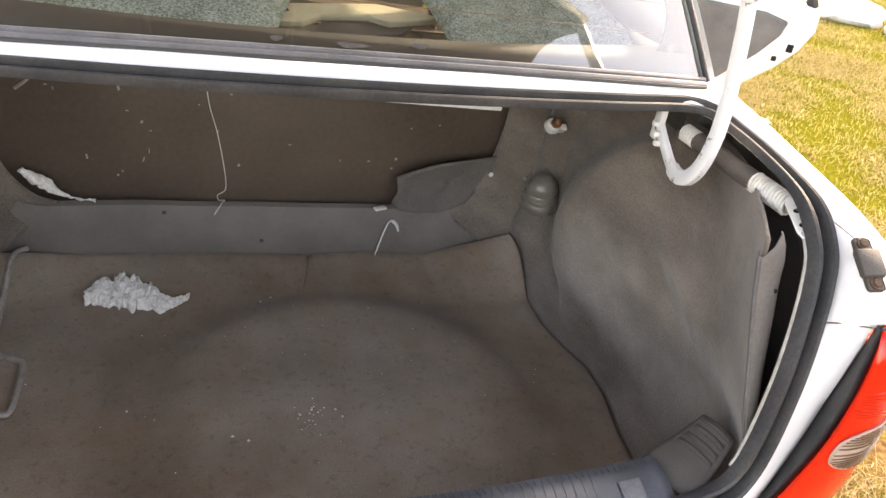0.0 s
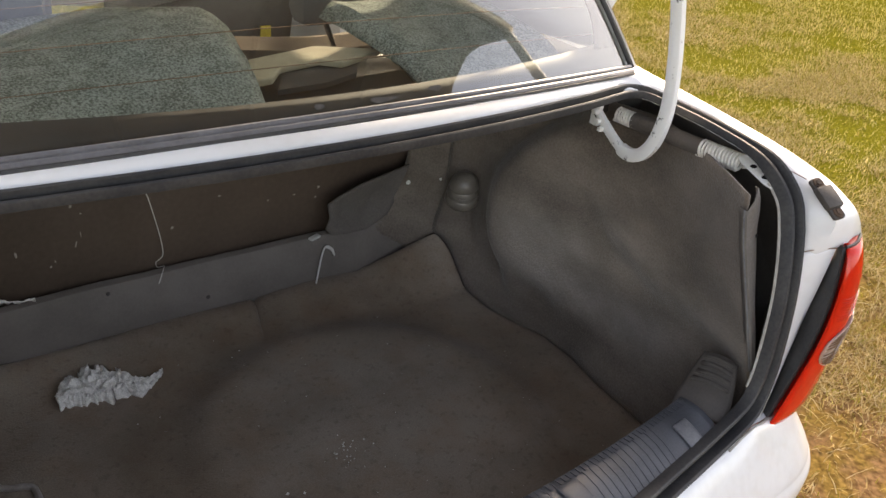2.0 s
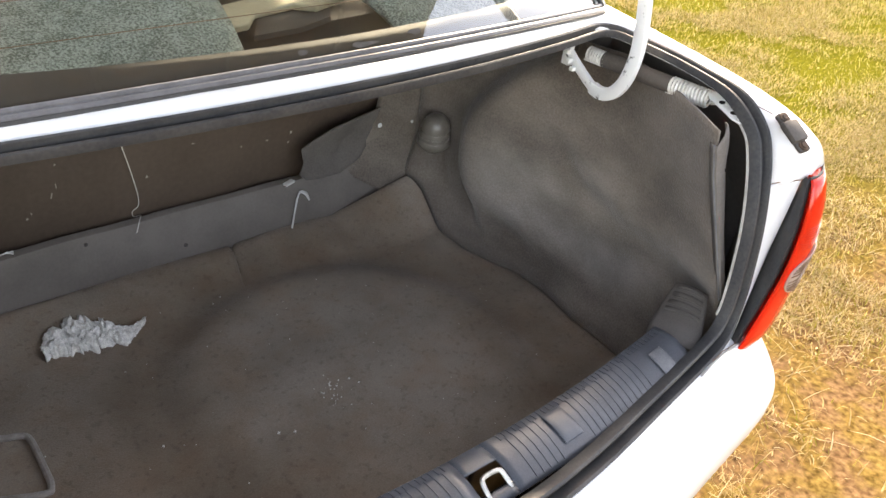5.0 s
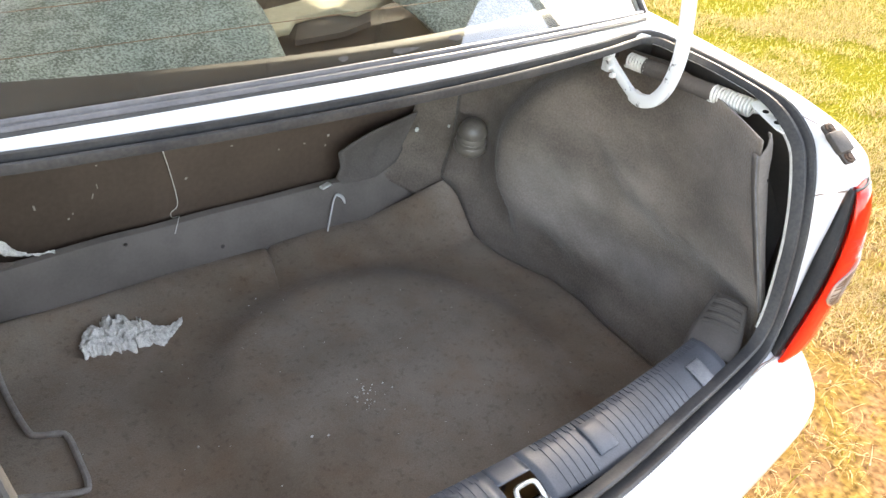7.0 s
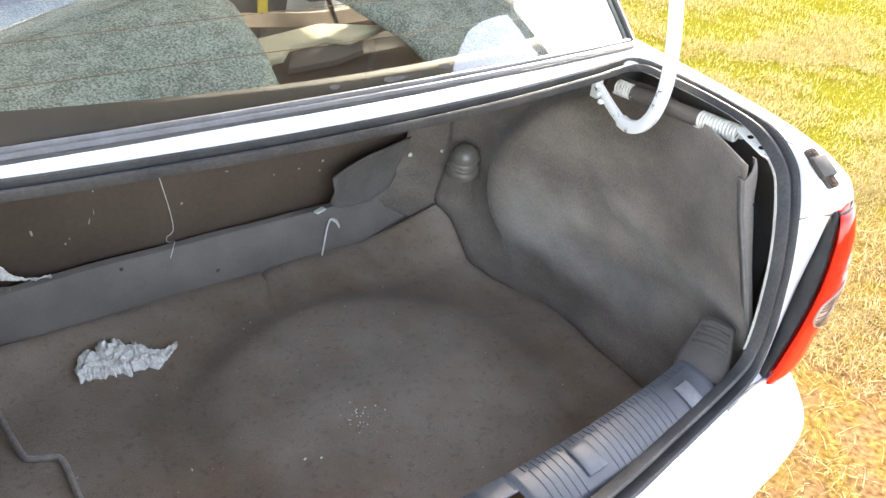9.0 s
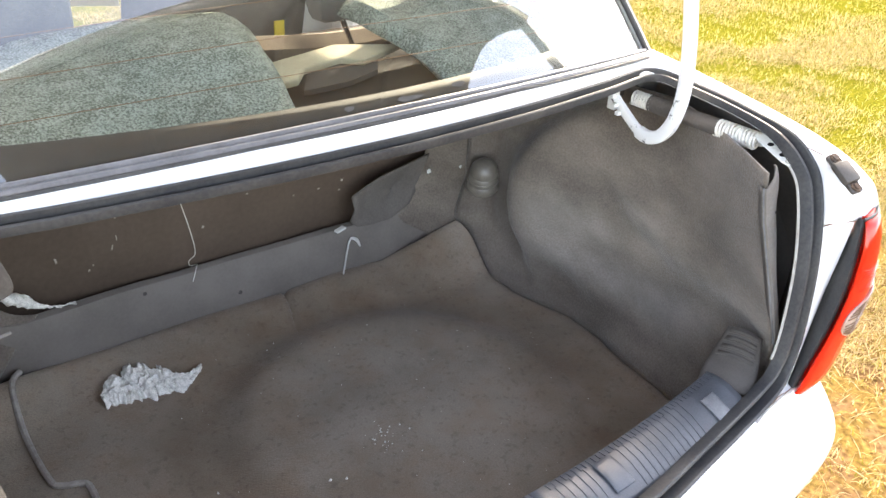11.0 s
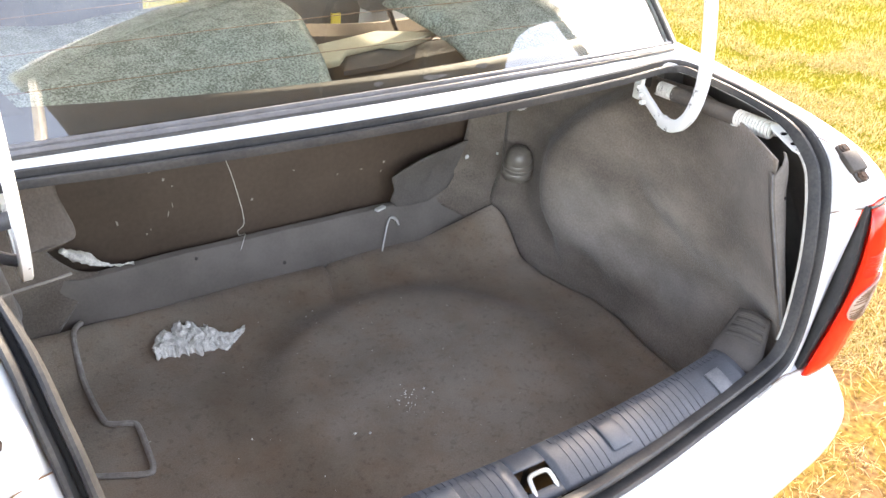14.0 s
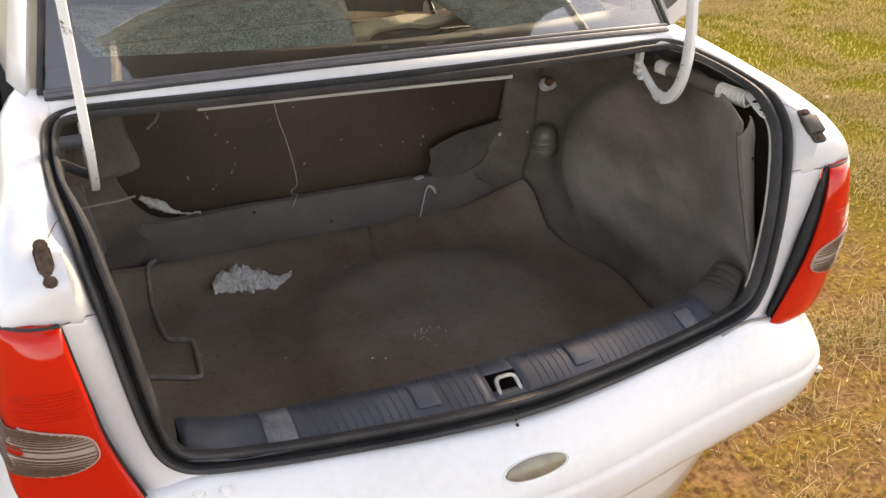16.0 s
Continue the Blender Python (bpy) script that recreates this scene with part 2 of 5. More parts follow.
SPRING_WHITE = material("pale_zinc_spring", (0.82, 0.80, 0.75), (0.60, 0.57, 0.52), rough=0.45, metal=0.0, scale=80, fine=300, bump=0.1)
RUST = material("rusty_bolt", (0.13, 0.07, 0.04), (0.22, 0.13, 0.08), rough=0.8, scale=200, fine=600, bump=0.4)
DARK_RUST = material("dark_rust", (0.045, 0.030, 0.022), (0.115, 0.062, 0.036), rough=0.85, scale=120, fine=500, bump=0.4, sharp=(0.42, 0.62))
DARK_STEEL = material("dark_rod_steel", (0.44, 0.40, 0.36), (0.28, 0.25, 0.22), rough=0.5, metal=0.2, scale=60, fine=300, bump=0.15)
CLOTH = material("dirty_white_cloth", (0.92, 0.89, 0.82), (0.50, 0.475, 0.425), rough=0.95, scale=95, fine=500, bump=0.7, dist=0.002, fine_mix=0.5, sharp=(0.42, 0.66))
SPECK = material("pale_specks", (0.75, 0.73, 0.66), (0.55, 0.52, 0.46), rough=0.9)
FELT = material("mottled_grey_green_felt", (0.400, 0.450, 0.405), (0.095, 0.115, 0.096), rough=1.0, scale=30, fine=300, bump=0.7, dist=0.003, fine_mix=0.72, sharp=(0.40, 0.60))
BEIGE = material("beige_board", (0.50, 0.44, 0.30), (0.36, 0.31, 0.21), rough=0.7, scale=12, fine=120)
TAN = material("tan_seat_cloth", (0.24, 0.19, 0.14), (0.17, 0.13, 0.10), rough=0.95, scale=15, fine=300, bump=0.4)
GREY_CLOTH = material("grey_seat_cloth", (0.16, 0.16, 0.155), (0.10, 0.10, 0.098), rough=0.95, scale=15, fine=300, bump=0.4)
FLAP_FELT = material("flap_felt", (0.108, 0.097, 0.086), (0.158, 0.143, 0.129), rough=0.95, scale=9, fine=230, bump=0.5)
CROSS_FELT = material("smooth_grey_felt", (0.112, 0.096, 0.082), (0.172, 0.149, 0.130), rough=0.8, scale=7, fine=180, bump=0.25, fine_mix=0.2)
MID_FELT = material("worn_dark_felt", (0.085, 0.073, 0.064), (0.14, 0.122, 0.108), rough=0.95, scale=9, fine=230, bump=0.5)
DARK_TRIM = material("dark_felt_trim", (0.055, 0.047, 0.041), (0.085, 0.075, 0.066), rough=0.95, scale=9, fine=170, bump=0.4)
BLACK_METAL = material("black_metal", (0.012, 0.012, 0.012), (0.024, 0.023, 0.022), rough=0.85, scale=9, fine=120)
BLACK_METAL.node_tree.nodes["Principled BSDF"].inputs["Specular IOR Level"].default_value = 0.1
PALE_RIM = material("pale_lens_rim", (0.46, 0.32, 0.26), (0.36, 0.24, 0.19), rough=0.15, bump=0)
CHROME = material("chrome", (0.75, 0.75, 0.76), (0.6, 0.6, 0.62), rough=0.18, metal=1.0, bump=0)
YELLOW = material("yellow_label", (0.75, 0.60, 0.06), (0.6, 0.48, 0.05), rough=0.6)
WHITE_PLASTIC = material("white_plastic", (0.72, 0.72, 0.68), (0.55, 0.54, 0.5), rough=0.45)
ORANGE = material("orange_plastic", (0.20, 0.075, 0.025), (0.12, 0.05, 0.02), rough=0.4)
GREY_CAP = material("grey_dome_plastic", (0.21, 0.195, 0.18), (0.28, 0.26, 0.24), rough=0.3, scale=25, fine=300)
OVAL = material("beige_oval_plate", (0.22, 0.20, 0.15), (0.30, 0.27, 0.21), rough=0.35, metal=0.4, scale=40, fine=300)
TYRE = material("tyre_rubber", (0.02, 0.02, 0.02), (0.04, 0.038, 0.035), rough=0.85, scale=20)
GLASS = thin_glass("window_glass", (0.80, 0.84, 0.80), 0.014)
RED_LENS = glassy("red_lens", (0.84, 0.028, 0.011), rough=0.03, transmission=0.38)
CLEAR_LENS = glassy("smoky_clear_lens", (0.62, 0.50, 0.42), rough=0.08, transmission=0.45)
BAY_RIB = material("smoky_prism", (0.15, 0.092, 0.062), (0.10, 0.062, 0.042), rough=0.15, bump=0)
DARK_RED = material("dark_red_prism", (0.46, 0.014, 0.008), (0.36, 0.010, 0.006), rough=0.15, bump=0)
REFLECTOR = material("lamp_reflector", (0.55, 0.10, 0.07), (0.42, 0.06, 0.05), rough=0.3, metal=0.4)


# ---- building helpers ----
def part(name, bm, mat, parent=None, label="", smooth=True, thick=0.0, bevel=0.0, angle=40):
    """Links a bmesh as one mesh object under a thing or a part."""
    me = bpy.data.meshes.new(name)
    if smooth:
        for f in bm.faces:
            f.smooth = True
    bm.to_mesh(me)
    bm.free()
    for m in (mat if isinstance(mat, (list, tuple)) else (mat,)):
        me.materials.append(m)
    if smooth:
        me.set_sharp_from_angle(angle=radians(angle))
    ob = new(name, me)
    if parent:
        ob.parent = parent
    if thick:
        s = ob.modifiers.new("thickness", "SOLIDIFY")
        s.thickness, s.offset = abs(thick), (1 if thick > 0 else -1)
    if bevel:
        b = ob.modifiers.new("bevel", "BEVEL")
        b.width, b.segments, b.limit_method = bevel, 2, "ANGLE"
    if label:
        ob["label"] = label
    return ob


def thing(name, label, category, group="", at=(0, 0, 0), kind=""):
    ob = new(name)
    ob.location = at
    ob.empty_display_size = 0.05
    return tagged(ob, label, category, group, kind)


def grid(rows, closed=False, wrap=False):
    """A sheet through rows of points. closed: each row is a ring; wrap: the last row meets the first."""
    bm = bmesh.new()
    vs = [[bm.verts.new(p) for p in r] for r in rows]
    n = len(rows[0])
    pairs = list(zip(vs, vs[1:])) + ([(vs[-1], vs[0])] if wrap else [])
    for a, b in pairs:
        for i in range(n if closed else n - 1):
            j = (i + 1) % n
            if len({a[i], a[j], b[j], b[i]}) == 4:
                bm.faces.new((a[i], a[j], b[j], b[i]))
    bmesh.ops.recalc_face_normals(bm, faces=bm.faces)
    return bm


def spline(pts, per=6, closed=False):
    """A smooth line through points."""
    pts = [Vector(p) for p in pts]
    n, out = len(pts), []
    for i in range(n if closed else n - 1):
        if closed:
            a, b, c, d = (pts[(i + k) % n] for k in (-1, 0, 1, 2))
        else:
            a, b, c, d = pts[max(i - 1, 0)], pts[i], pts[i + 1], pts[min(i + 2, n - 1)]
        for k in range(per):
            t = k / per
            out.append(0.5 * ((2 * b) + (c - a) * t + (2 * a - 5 * b + 4 * c - d) * t * t + (3 * b - a - 3 * c + d) * t ** 3))
    if not closed:
        out.append(pts[-1])
    return out


def tube(path, r, sides=10, closed=False, flat=1.0):
    """A round bar along a path. r: radius or one for each point."""
    path = [Vector(p) for p in path]
    n = len(path)
    rr = r if isinstance(r, (list, tuple)) else [r] * n
    rows, up = [], Vector((0.13, 0.31, 0.94))
    for i, p in enumerate(path):
        t = (path[(i + 1) % n] - path[i - 1]) if closed else (path[min(i + 1, n - 1)] - path[max(i - 1, 0)])
        t.normalize()
        u = (up - t * up.dot(t)).normalized()
        v = t.cross(u)
        up = u
        rows.append([p + (u * math.cos(a) + v * math.sin(a) * flat) * rr[i] for a in (2 * math.pi * k / sides for k in range(sides))])
    bm = grid(rows, closed=True, wrap=closed)
    if not closed:
        bm.verts.ensure_lookup_table()
        bm.faces.new([bm.verts[k] for k in range(sides)])
        bm.faces.new([bm.verts[(n - 1) * sides + k] for k in range(sides)])
        bmesh.ops.recalc_face_normals(bm, faces=bm.faces)
    return bm


def box(x0, x1, y0, y1, z0, z1, bevel=0.004, m=None):
    bm = bmesh.new()
    bmesh.ops.create_cube(bm, size=1)
    bmesh.ops.scale(bm, vec=(x1 - x0, y1 - y0, z1 - z0), verts=bm.verts)
    if bevel:
        bmesh.ops.bevel(bm, geom=bm.edges[:], offset=bevel, segments=2, affect="EDGES", profile=0.5)
    bmesh.ops.translate(bm, vec=((x0 + x1) / 2, (y0 + y1) / 2, (z0 + z1) / 2), verts=bm.verts)
    if m:
        bmesh.ops.transform(bm, matrix=m, verts=bm.verts)
    return bm


def lathe(profile, m=None, sides=20):
    """A turned shape round z from (radius, height) pairs."""
    rows = [[Vector((max(r, 1e-4) * math.cos(2 * math.pi * k / sides), max(r, 1e-4) * math.sin(2 * math.pi * k / sides), z)) for k in range(sides)] for r, z in profile]
    bm = grid(rows, closed=True)
    if m:
        bmesh.ops.transform(bm, matrix=m, verts=bm.verts)
    return bm


def prism(outline, y0, y1, axis="y"):
    """A plate from an outline, between two depths."""
    bm = bmesh.new()
    mk = {"y": lambda a, b, d: (a, d, b), "x": lambda a, b, d: (d, a, b), "z": lambda a, b, d: (a, b, d)}[axis]
    f = [bm.verts.new(mk(a, b, y0)) for a, b in outline]
    g = [bm.verts.new(mk(a, b, y1)) for a, b in outline]
    bm.faces.new(f)
    bm.faces.new(g[::-1])
    for i in range(len(f)):
        j = (i + 1) % len(f)
        bm.faces.new((f[i], f[j], g[j], g[i]))
    bmesh.ops.recalc_face_normals(bm, faces=bm.faces)
    return bm


def flip(pts):
    return [Vector((-p[0], p[1], p[2])) for p in pts]


def smooth_step(a, b, v):
    t = min(max((v - a) / (b - a), 0.0), 1.0)
    return t * t * (3 - 2 * t)


def sides(build):
    """Runs a builder for the car's right side (+1) and left side (-1)."""
    return [build(s) for s in (1, -1)]

from mathutils.bvhtree import BVHTree

# ---- ground ----
def ground_height(x, y):
    return 0.018 * noise.noise(Vector((x * 0.6, y * 0.6, 3.1))) + 0.008 * noise.noise(Vector((x * 2.3, y * 2.3, 9.0)))


def ground_material():
    m = bpy.data.materials.new("dry_grass_and_soil")
    m.use_nodes = True
    n, l = m.node_tree.nodes, m.node_tree.links
    b = n["Principled BSDF"]
    b.inputs["Roughness"].default_value = 0.95
    b.inputs["Specular IOR Level"].default_value = 0.0
    tc = n.new("ShaderNodeTexCoord")

    def noise_node(scale, detail=6.0):
        t = n.new("ShaderNodeTexNoise")
        t.inputs["Scale"].default_value, t.inputs["Detail"].default_value = scale, detail
        l.new(tc.outputs["Object"], t.inputs["Vector"])
        return t

    def ramp(fac, stops):
        r = n.new("ShaderNodeValToRGB")
        while len(r.color_ramp.elements) < len(stops):
            r.color_ramp.elements.new(0.5)
        for e, (p, c) in zip(r.color_ramp.elements, stops):
            e.position, e.color = p, (*c, 1)
        l.new(fac, r.inputs[0])
        return r
    fine, mid, big = noise_node(55, 9), noise_node(9, 8), noise_node(0.9, 5)
    soil = ramp(fine.outputs["Fac"], [(0.3, (0.064, 0.034, 0.015)), (0.7, (0.215, 0.130, 0.064))])
    straw = ramp(fine.outputs["Fac"], [(0.3, (0.062, 0.036, 0.010)), (0.7, (0.225, 0.148, 0.046))])
    green = ramp(fine.outputs["Fac"], [(0.3, (0.046, 0.047, 0.004)), (0.7, (0.158, 0.143, 0.018))])
    sep = n.new("ShaderNodeSeparateXYZ")
    l.new(tc.outputs["Object"], sep.inputs[0])
    away = n.new("ShaderNodeMath")
    away.operation = "ADD"
    l.new(sep.outputs[0], away.inputs[0])
    l.new(sep.outputs[1], away.inputs[1])
    mr = n.new("ShaderNodeMapRange")
    mr.inputs[1].default_value, mr.inputs[2].default_value = 1.5, 6.5
    l.new(away.outputs[0], mr.inputs[0])
    half = n.new("ShaderNodeMath")
    half.operation = "MULTIPLY_ADD"
    half.inputs[1].default_value = 0.6
    l.new(big.outputs["Fac"], half.inputs[0])
    l.new(mr.outputs[0], half.inputs[2])
    k = n.new("ShaderNodeMapRange")
    k.inputs[1].default_value, k.inputs[2].default_value = 0.45, 0.95
    l.new(half.outputs[0], k.inputs[0])
    a = n.new("ShaderNodeMix")
    a.data_type = "RGBA"
    sm = n.new("ShaderNodeMapRange")
    sm.inputs[1].default_value, sm.inputs[2].default_value = 0.42, 0.58
    l.new(mid.outputs["Fac"], sm.inputs[0])
    l.new(sm.outputs[0], a.inputs[0])
    l.new(soil.outputs[0], a.inputs[6])
    l.new(straw.outputs[0], a.inputs[7])
    c = n.new("ShaderNodeMix")
    c.data_type = "RGBA"
    l.new(k.outputs[0], c.inputs[0])
    l.new(a.outputs[2], c.inputs[6])
    l.new(green.outputs[0], c.inputs[7])
    l.new(c.outputs[2], b.inputs["Base Color"])
    bp = n.new("ShaderNodeBump")
    bp.inputs["Strength"].default_value, bp.inputs["Distance"].default_value = 0.8, 0.02
    l.new(mid.outputs["Fac"], bp.inputs["Height"])
    l.new(bp.outputs[0], b.inputs["Normal"])
    return m


def axis_steps():
    near = [i * 0.25 for i in range(-24, 41)]
    far = [12, 16, 24, 40, 80, 200, 600, 1500]
    return [-v for v in far[::-1]] + near + far


steps = axis_steps()
ground = part("ground", grid([[(x, y, ground_height(x, y)) for x in steps] for y in steps]), ground_material())
tagged(ground, "dry yellow grass and bare brown soil, greener further off", "ground", kind="structure")

# ---- the car ----
car = thing("car", "white four-door saloon with open empty boot, standing on dry grass", "car")

# right half of the boot opening, from the middle under the window round to the middle of the sill
EDGE = [(0, .322, 1.112), (.2, .335, 1.108), (.4, .37, 1.098), (.5, .398, 1.09), (.56, .415, 1.083), (.597, .40, 1.078), (.612, .35, 1.072),
        (.617, .25, 1.066), (.613, .15, 1.054), (.604, .09, 1.024), (.597, .064, .985), (.590, .048, .945), (.582, .032, .89), (.574, .020, .83),
        (.564, .010, .77), (.551, .003, .722), (.528, -.006, .695), (.488, -.014, .681), (.40, -.028, .674), (.3, -.044, .672), (.15, -.070, .677), (0, -.084, .680)]
LOOP = [Vector(p) for p in EDGE] + flip(EDGE[1:-1])[::-1]
RIM = spline(LOOP, 5, closed=True)
CENTRE = Vector((0, 0.14, 0.88))


def rim_frames():
    out, n = [], len(RIM)
    for i, p in enumerate(RIM):
        t = (RIM[(i + 1) % n] - RIM[i - 1]).normalized()
        face = Vector((0.35 * p.x, -0.75 + 0.55 * smooth_step(0.7, 1.1, p.z), 0.35 + 0.6 * smooth_step(0.7, 1.1, p.z))).normalized()
        inward = face.cross(t).normalized()
        if inward.dot(CENTRE - p) < 0:
            inward = -inward
        out.append((p, inward, inward.cross(t).normalized() * (1 if inward.cross(t).dot(face) > 0 else -1)))
    return out


FRAMES = rim_frames()


def rim_sweep(section, wrap=True):
    """A ring swept round the boot opening; section: pairs (inwards, outwards from the body)."""
    rows = []
    for p, i, b in FRAMES:
        k = 1 - 0.34 * smooth_step(0.10, 0.22, p.y)
        rows.append([p + a * i * k + b * o * k for a, o in section])
    return grid(rows, closed=True, wrap=wrap)


part("boot_seal", rim_sweep([(0, -.006), (-.001, .007), (.0008, .0135), (.0042, .0160), (.0078, .0135), (.0092, .007), (.0102, -.006), (.0165, -.007), (.0174, .001), (.0194, .0058), (.0230, .0076), (.0266, .0058), (.0290, .000), (.0290, -.012), (.015, -.016)]),
     RUBBER, car, "black double-ridged rubber boot seal")
# black strip between the ridges, putting the groove's shade into colour
part("groove_shade", rim_sweep([(.0106, -.0045), (.0124, -.0038), (.0146, -.0038), (.0162, -.0045), (.0162, -.0065), (.0106, -.0065)]), BLACK_METAL, car, "black strip laid in the groove of the seal for its shade")
part("boot_flange", rim_sweep([(-.001, -.010), (.018, -.012), (.021, -.013), (.021, -.015), (-.001, -.015)]), PAINT_OLD, car, "worn white flange of the boot opening")
for a, b in ((43, 76),):
    rows = []
    for j in range(a, b):
        p, i, o = FRAMES[j]
        taper = min(1.0, min(j - a, b - 1 - j) / 8)
        rows.append([p + i * x + o * y for x, y in ((.028, -.0125), (.0285, -.012), (.0287 + .0012 * taper, -.0125), (.0287 + .0012 * taper, -.0145), (.028, -.015))])
    part("flange_edge", grid(rows), PRIMER_PALE, car, "bare pale edge of the flange", thick=0.001)

# white strip under the rear window, its rubber, and the glass
REAR = spline(flip(EDGE[:6])[::-1] + [Vector(p) for p in EDGE[1:6]], 5)
part("rear_deck", grid([[p + Vector((0, 0.0, -0.012)) for p in REAR], [p + Vector((0, 0.001, 0.004)) for p in REAR], [p + Vector((0, .005, .011)) for p in REAR],
                        [p + Vector((0, .021, .0185)) for p in REAR], [p + Vector((0, .030, .010)) for p in REAR]]), PAINT, car, "white strip of bodywork under the rear window", thick=-0.002)


def window_base(x):
    return Vector((x, 0.362 + 0.24 * x * x, 1.134 - 0.09 * x * x))


def window_top(x):
    return Vector((x, 0.74 + 0.14 * x * x, 1.43 - 0.12 * x * x))


xs = [i / 12 * 0.60 for i in range(-12, 13)]
window = new("rear_window")
window.parent = car
pane_rows = []
for k in range(9):
    t = k / 8
    pane_rows.append([window_base(x).lerp(window_top(x * 0.86), t) + Vector((0, -0.02, 0.02)) * math.sin(t * math.pi) for x in xs])
pane = part("pane", grid(pane_rows), GLASS, window, "dusty tinted rear window glass")
pane.visible_shadow = False
def band_top(x):
    return .066 + .20 * x * x


def pane_point(x, t, off=.004):
    return window_base(x).lerp(window_top(x * 0.86), t) + Vector((0, -0.02, 0.02)) * math.sin(t * math.pi) + Vector((0, off, -off))


part("black_edge", grid([[pane_point(x, band_top(x) * k) for x in xs] for k in (0, .5, 1)]), FRIT, window, "black ceramic band along the foot of the glass", thick=0.001)
for s in (1, -1):
    part("black_edge", grid([[pane_point(s * (.60 - w * (1 + 1.1 * max(0, (.30 - t) / .2) ** 2 if t < .30 else 1)), t) for t in (.10, .13, .16, .2, .25, .3, .5, .7, .9, 1)] for w in (0, .02, .040)]), FRIT, window, thick=0.001)
for x0, w, t in ((.030, .028, .030), (.120, .018, .042), (-.062, .010, .034)):
    random.seed(int(900 + 1000 * x0))
    smear = [(math.cos(a) * random.uniform(.55, 1), math.sin(a) * random.uniform(.4, 1)) for a in (k * math.pi / 8 for k in range(16))]
    part("smudge", grid([[pane_point(x0 + w * a * r, t + .011 * b * r, -.0009) for a, b in smear] for r in (.02, .5, 1)], closed=True), SMUDGE, window, "pale dried smudge on the glass")
part("window_rubber", tube([window_base(x) + Vector((0, -.008, -.001)) for x in xs], 0.0055, 8), MOULDING, window, "grey moulding under the glass")
part("glass_edge", tube([window_base(x) + Vector((0, -.001, .005)) for x in xs], 0.0042, 8), MOULDING, window)
part("dark_joint", tube([window_base(x) + Vector((0, -.013, -.003)) for x in xs], 0.0030, 6), RUBBER, window)
for s in (1, -1):
    part("side_rubber", tube([r[-1 if s > 0 else 0] + Vector((0.006 * s, -.002, .002)) for r in pane_rows], 0.005, 8), RUBBER, window)
for k in range(7):
    row = []
    for x in xs[1:-1]:
        t = 0.16 + k * 0.11
        row.append(window_base(x).lerp(window_top(x * 0.86), t) + Vector((0, -0.02, 0.02)) * math.sin(t * math.pi) + Vector((0, 0.004, -0.004)))
    part("heating_wire", tube(row, 0.0006, 4), RUST, window)

# quarter panels: from the opening over the shoulder down the side
SHOULDER = [(.640, .50, 1.100), (.660, .44, 1.085), (.666, .35, 1.075), (.670, .25, 1.063), (.682, .15, 1.047), (.686, .082, 1.034), (.686, .040, 1.018), (.686, .018, 1.003), (.685, .008, .978), (.684, .014, .962)]
RAIL = EDGE[4:11] + [(.594, .056, .965), EDGE[11], (.588, .052, .932)]
CREST = [(.626, .086, 1.041), (.617, .048, 1.028), (.615, .016, 1.012), (.612, .020, .960), (.611, .028, .945)]
CREST_OUT = [(.660, .085, 1.043), (.656, .040, 1.029), (.652, .014, 1.014), (.650, .002, .976), (.648, .010, .958)]
LAMP_IN = [(.643, .008, .966), (.640, .012, .90), (.635, .015, .85), (.629, .016, .80), (.618, .014, .75), (.600, .008, .70), (.576, .000, .650)]
LENS_IN = [(.636, .000, .968), (.626, -.012, .90), (.619, -.016, .85), (.612, -.016, .80), (.600, -.014, .75), (.586, -.011, .70), (.568, -.008, .640)]
FRAME = EDGE[11:18]


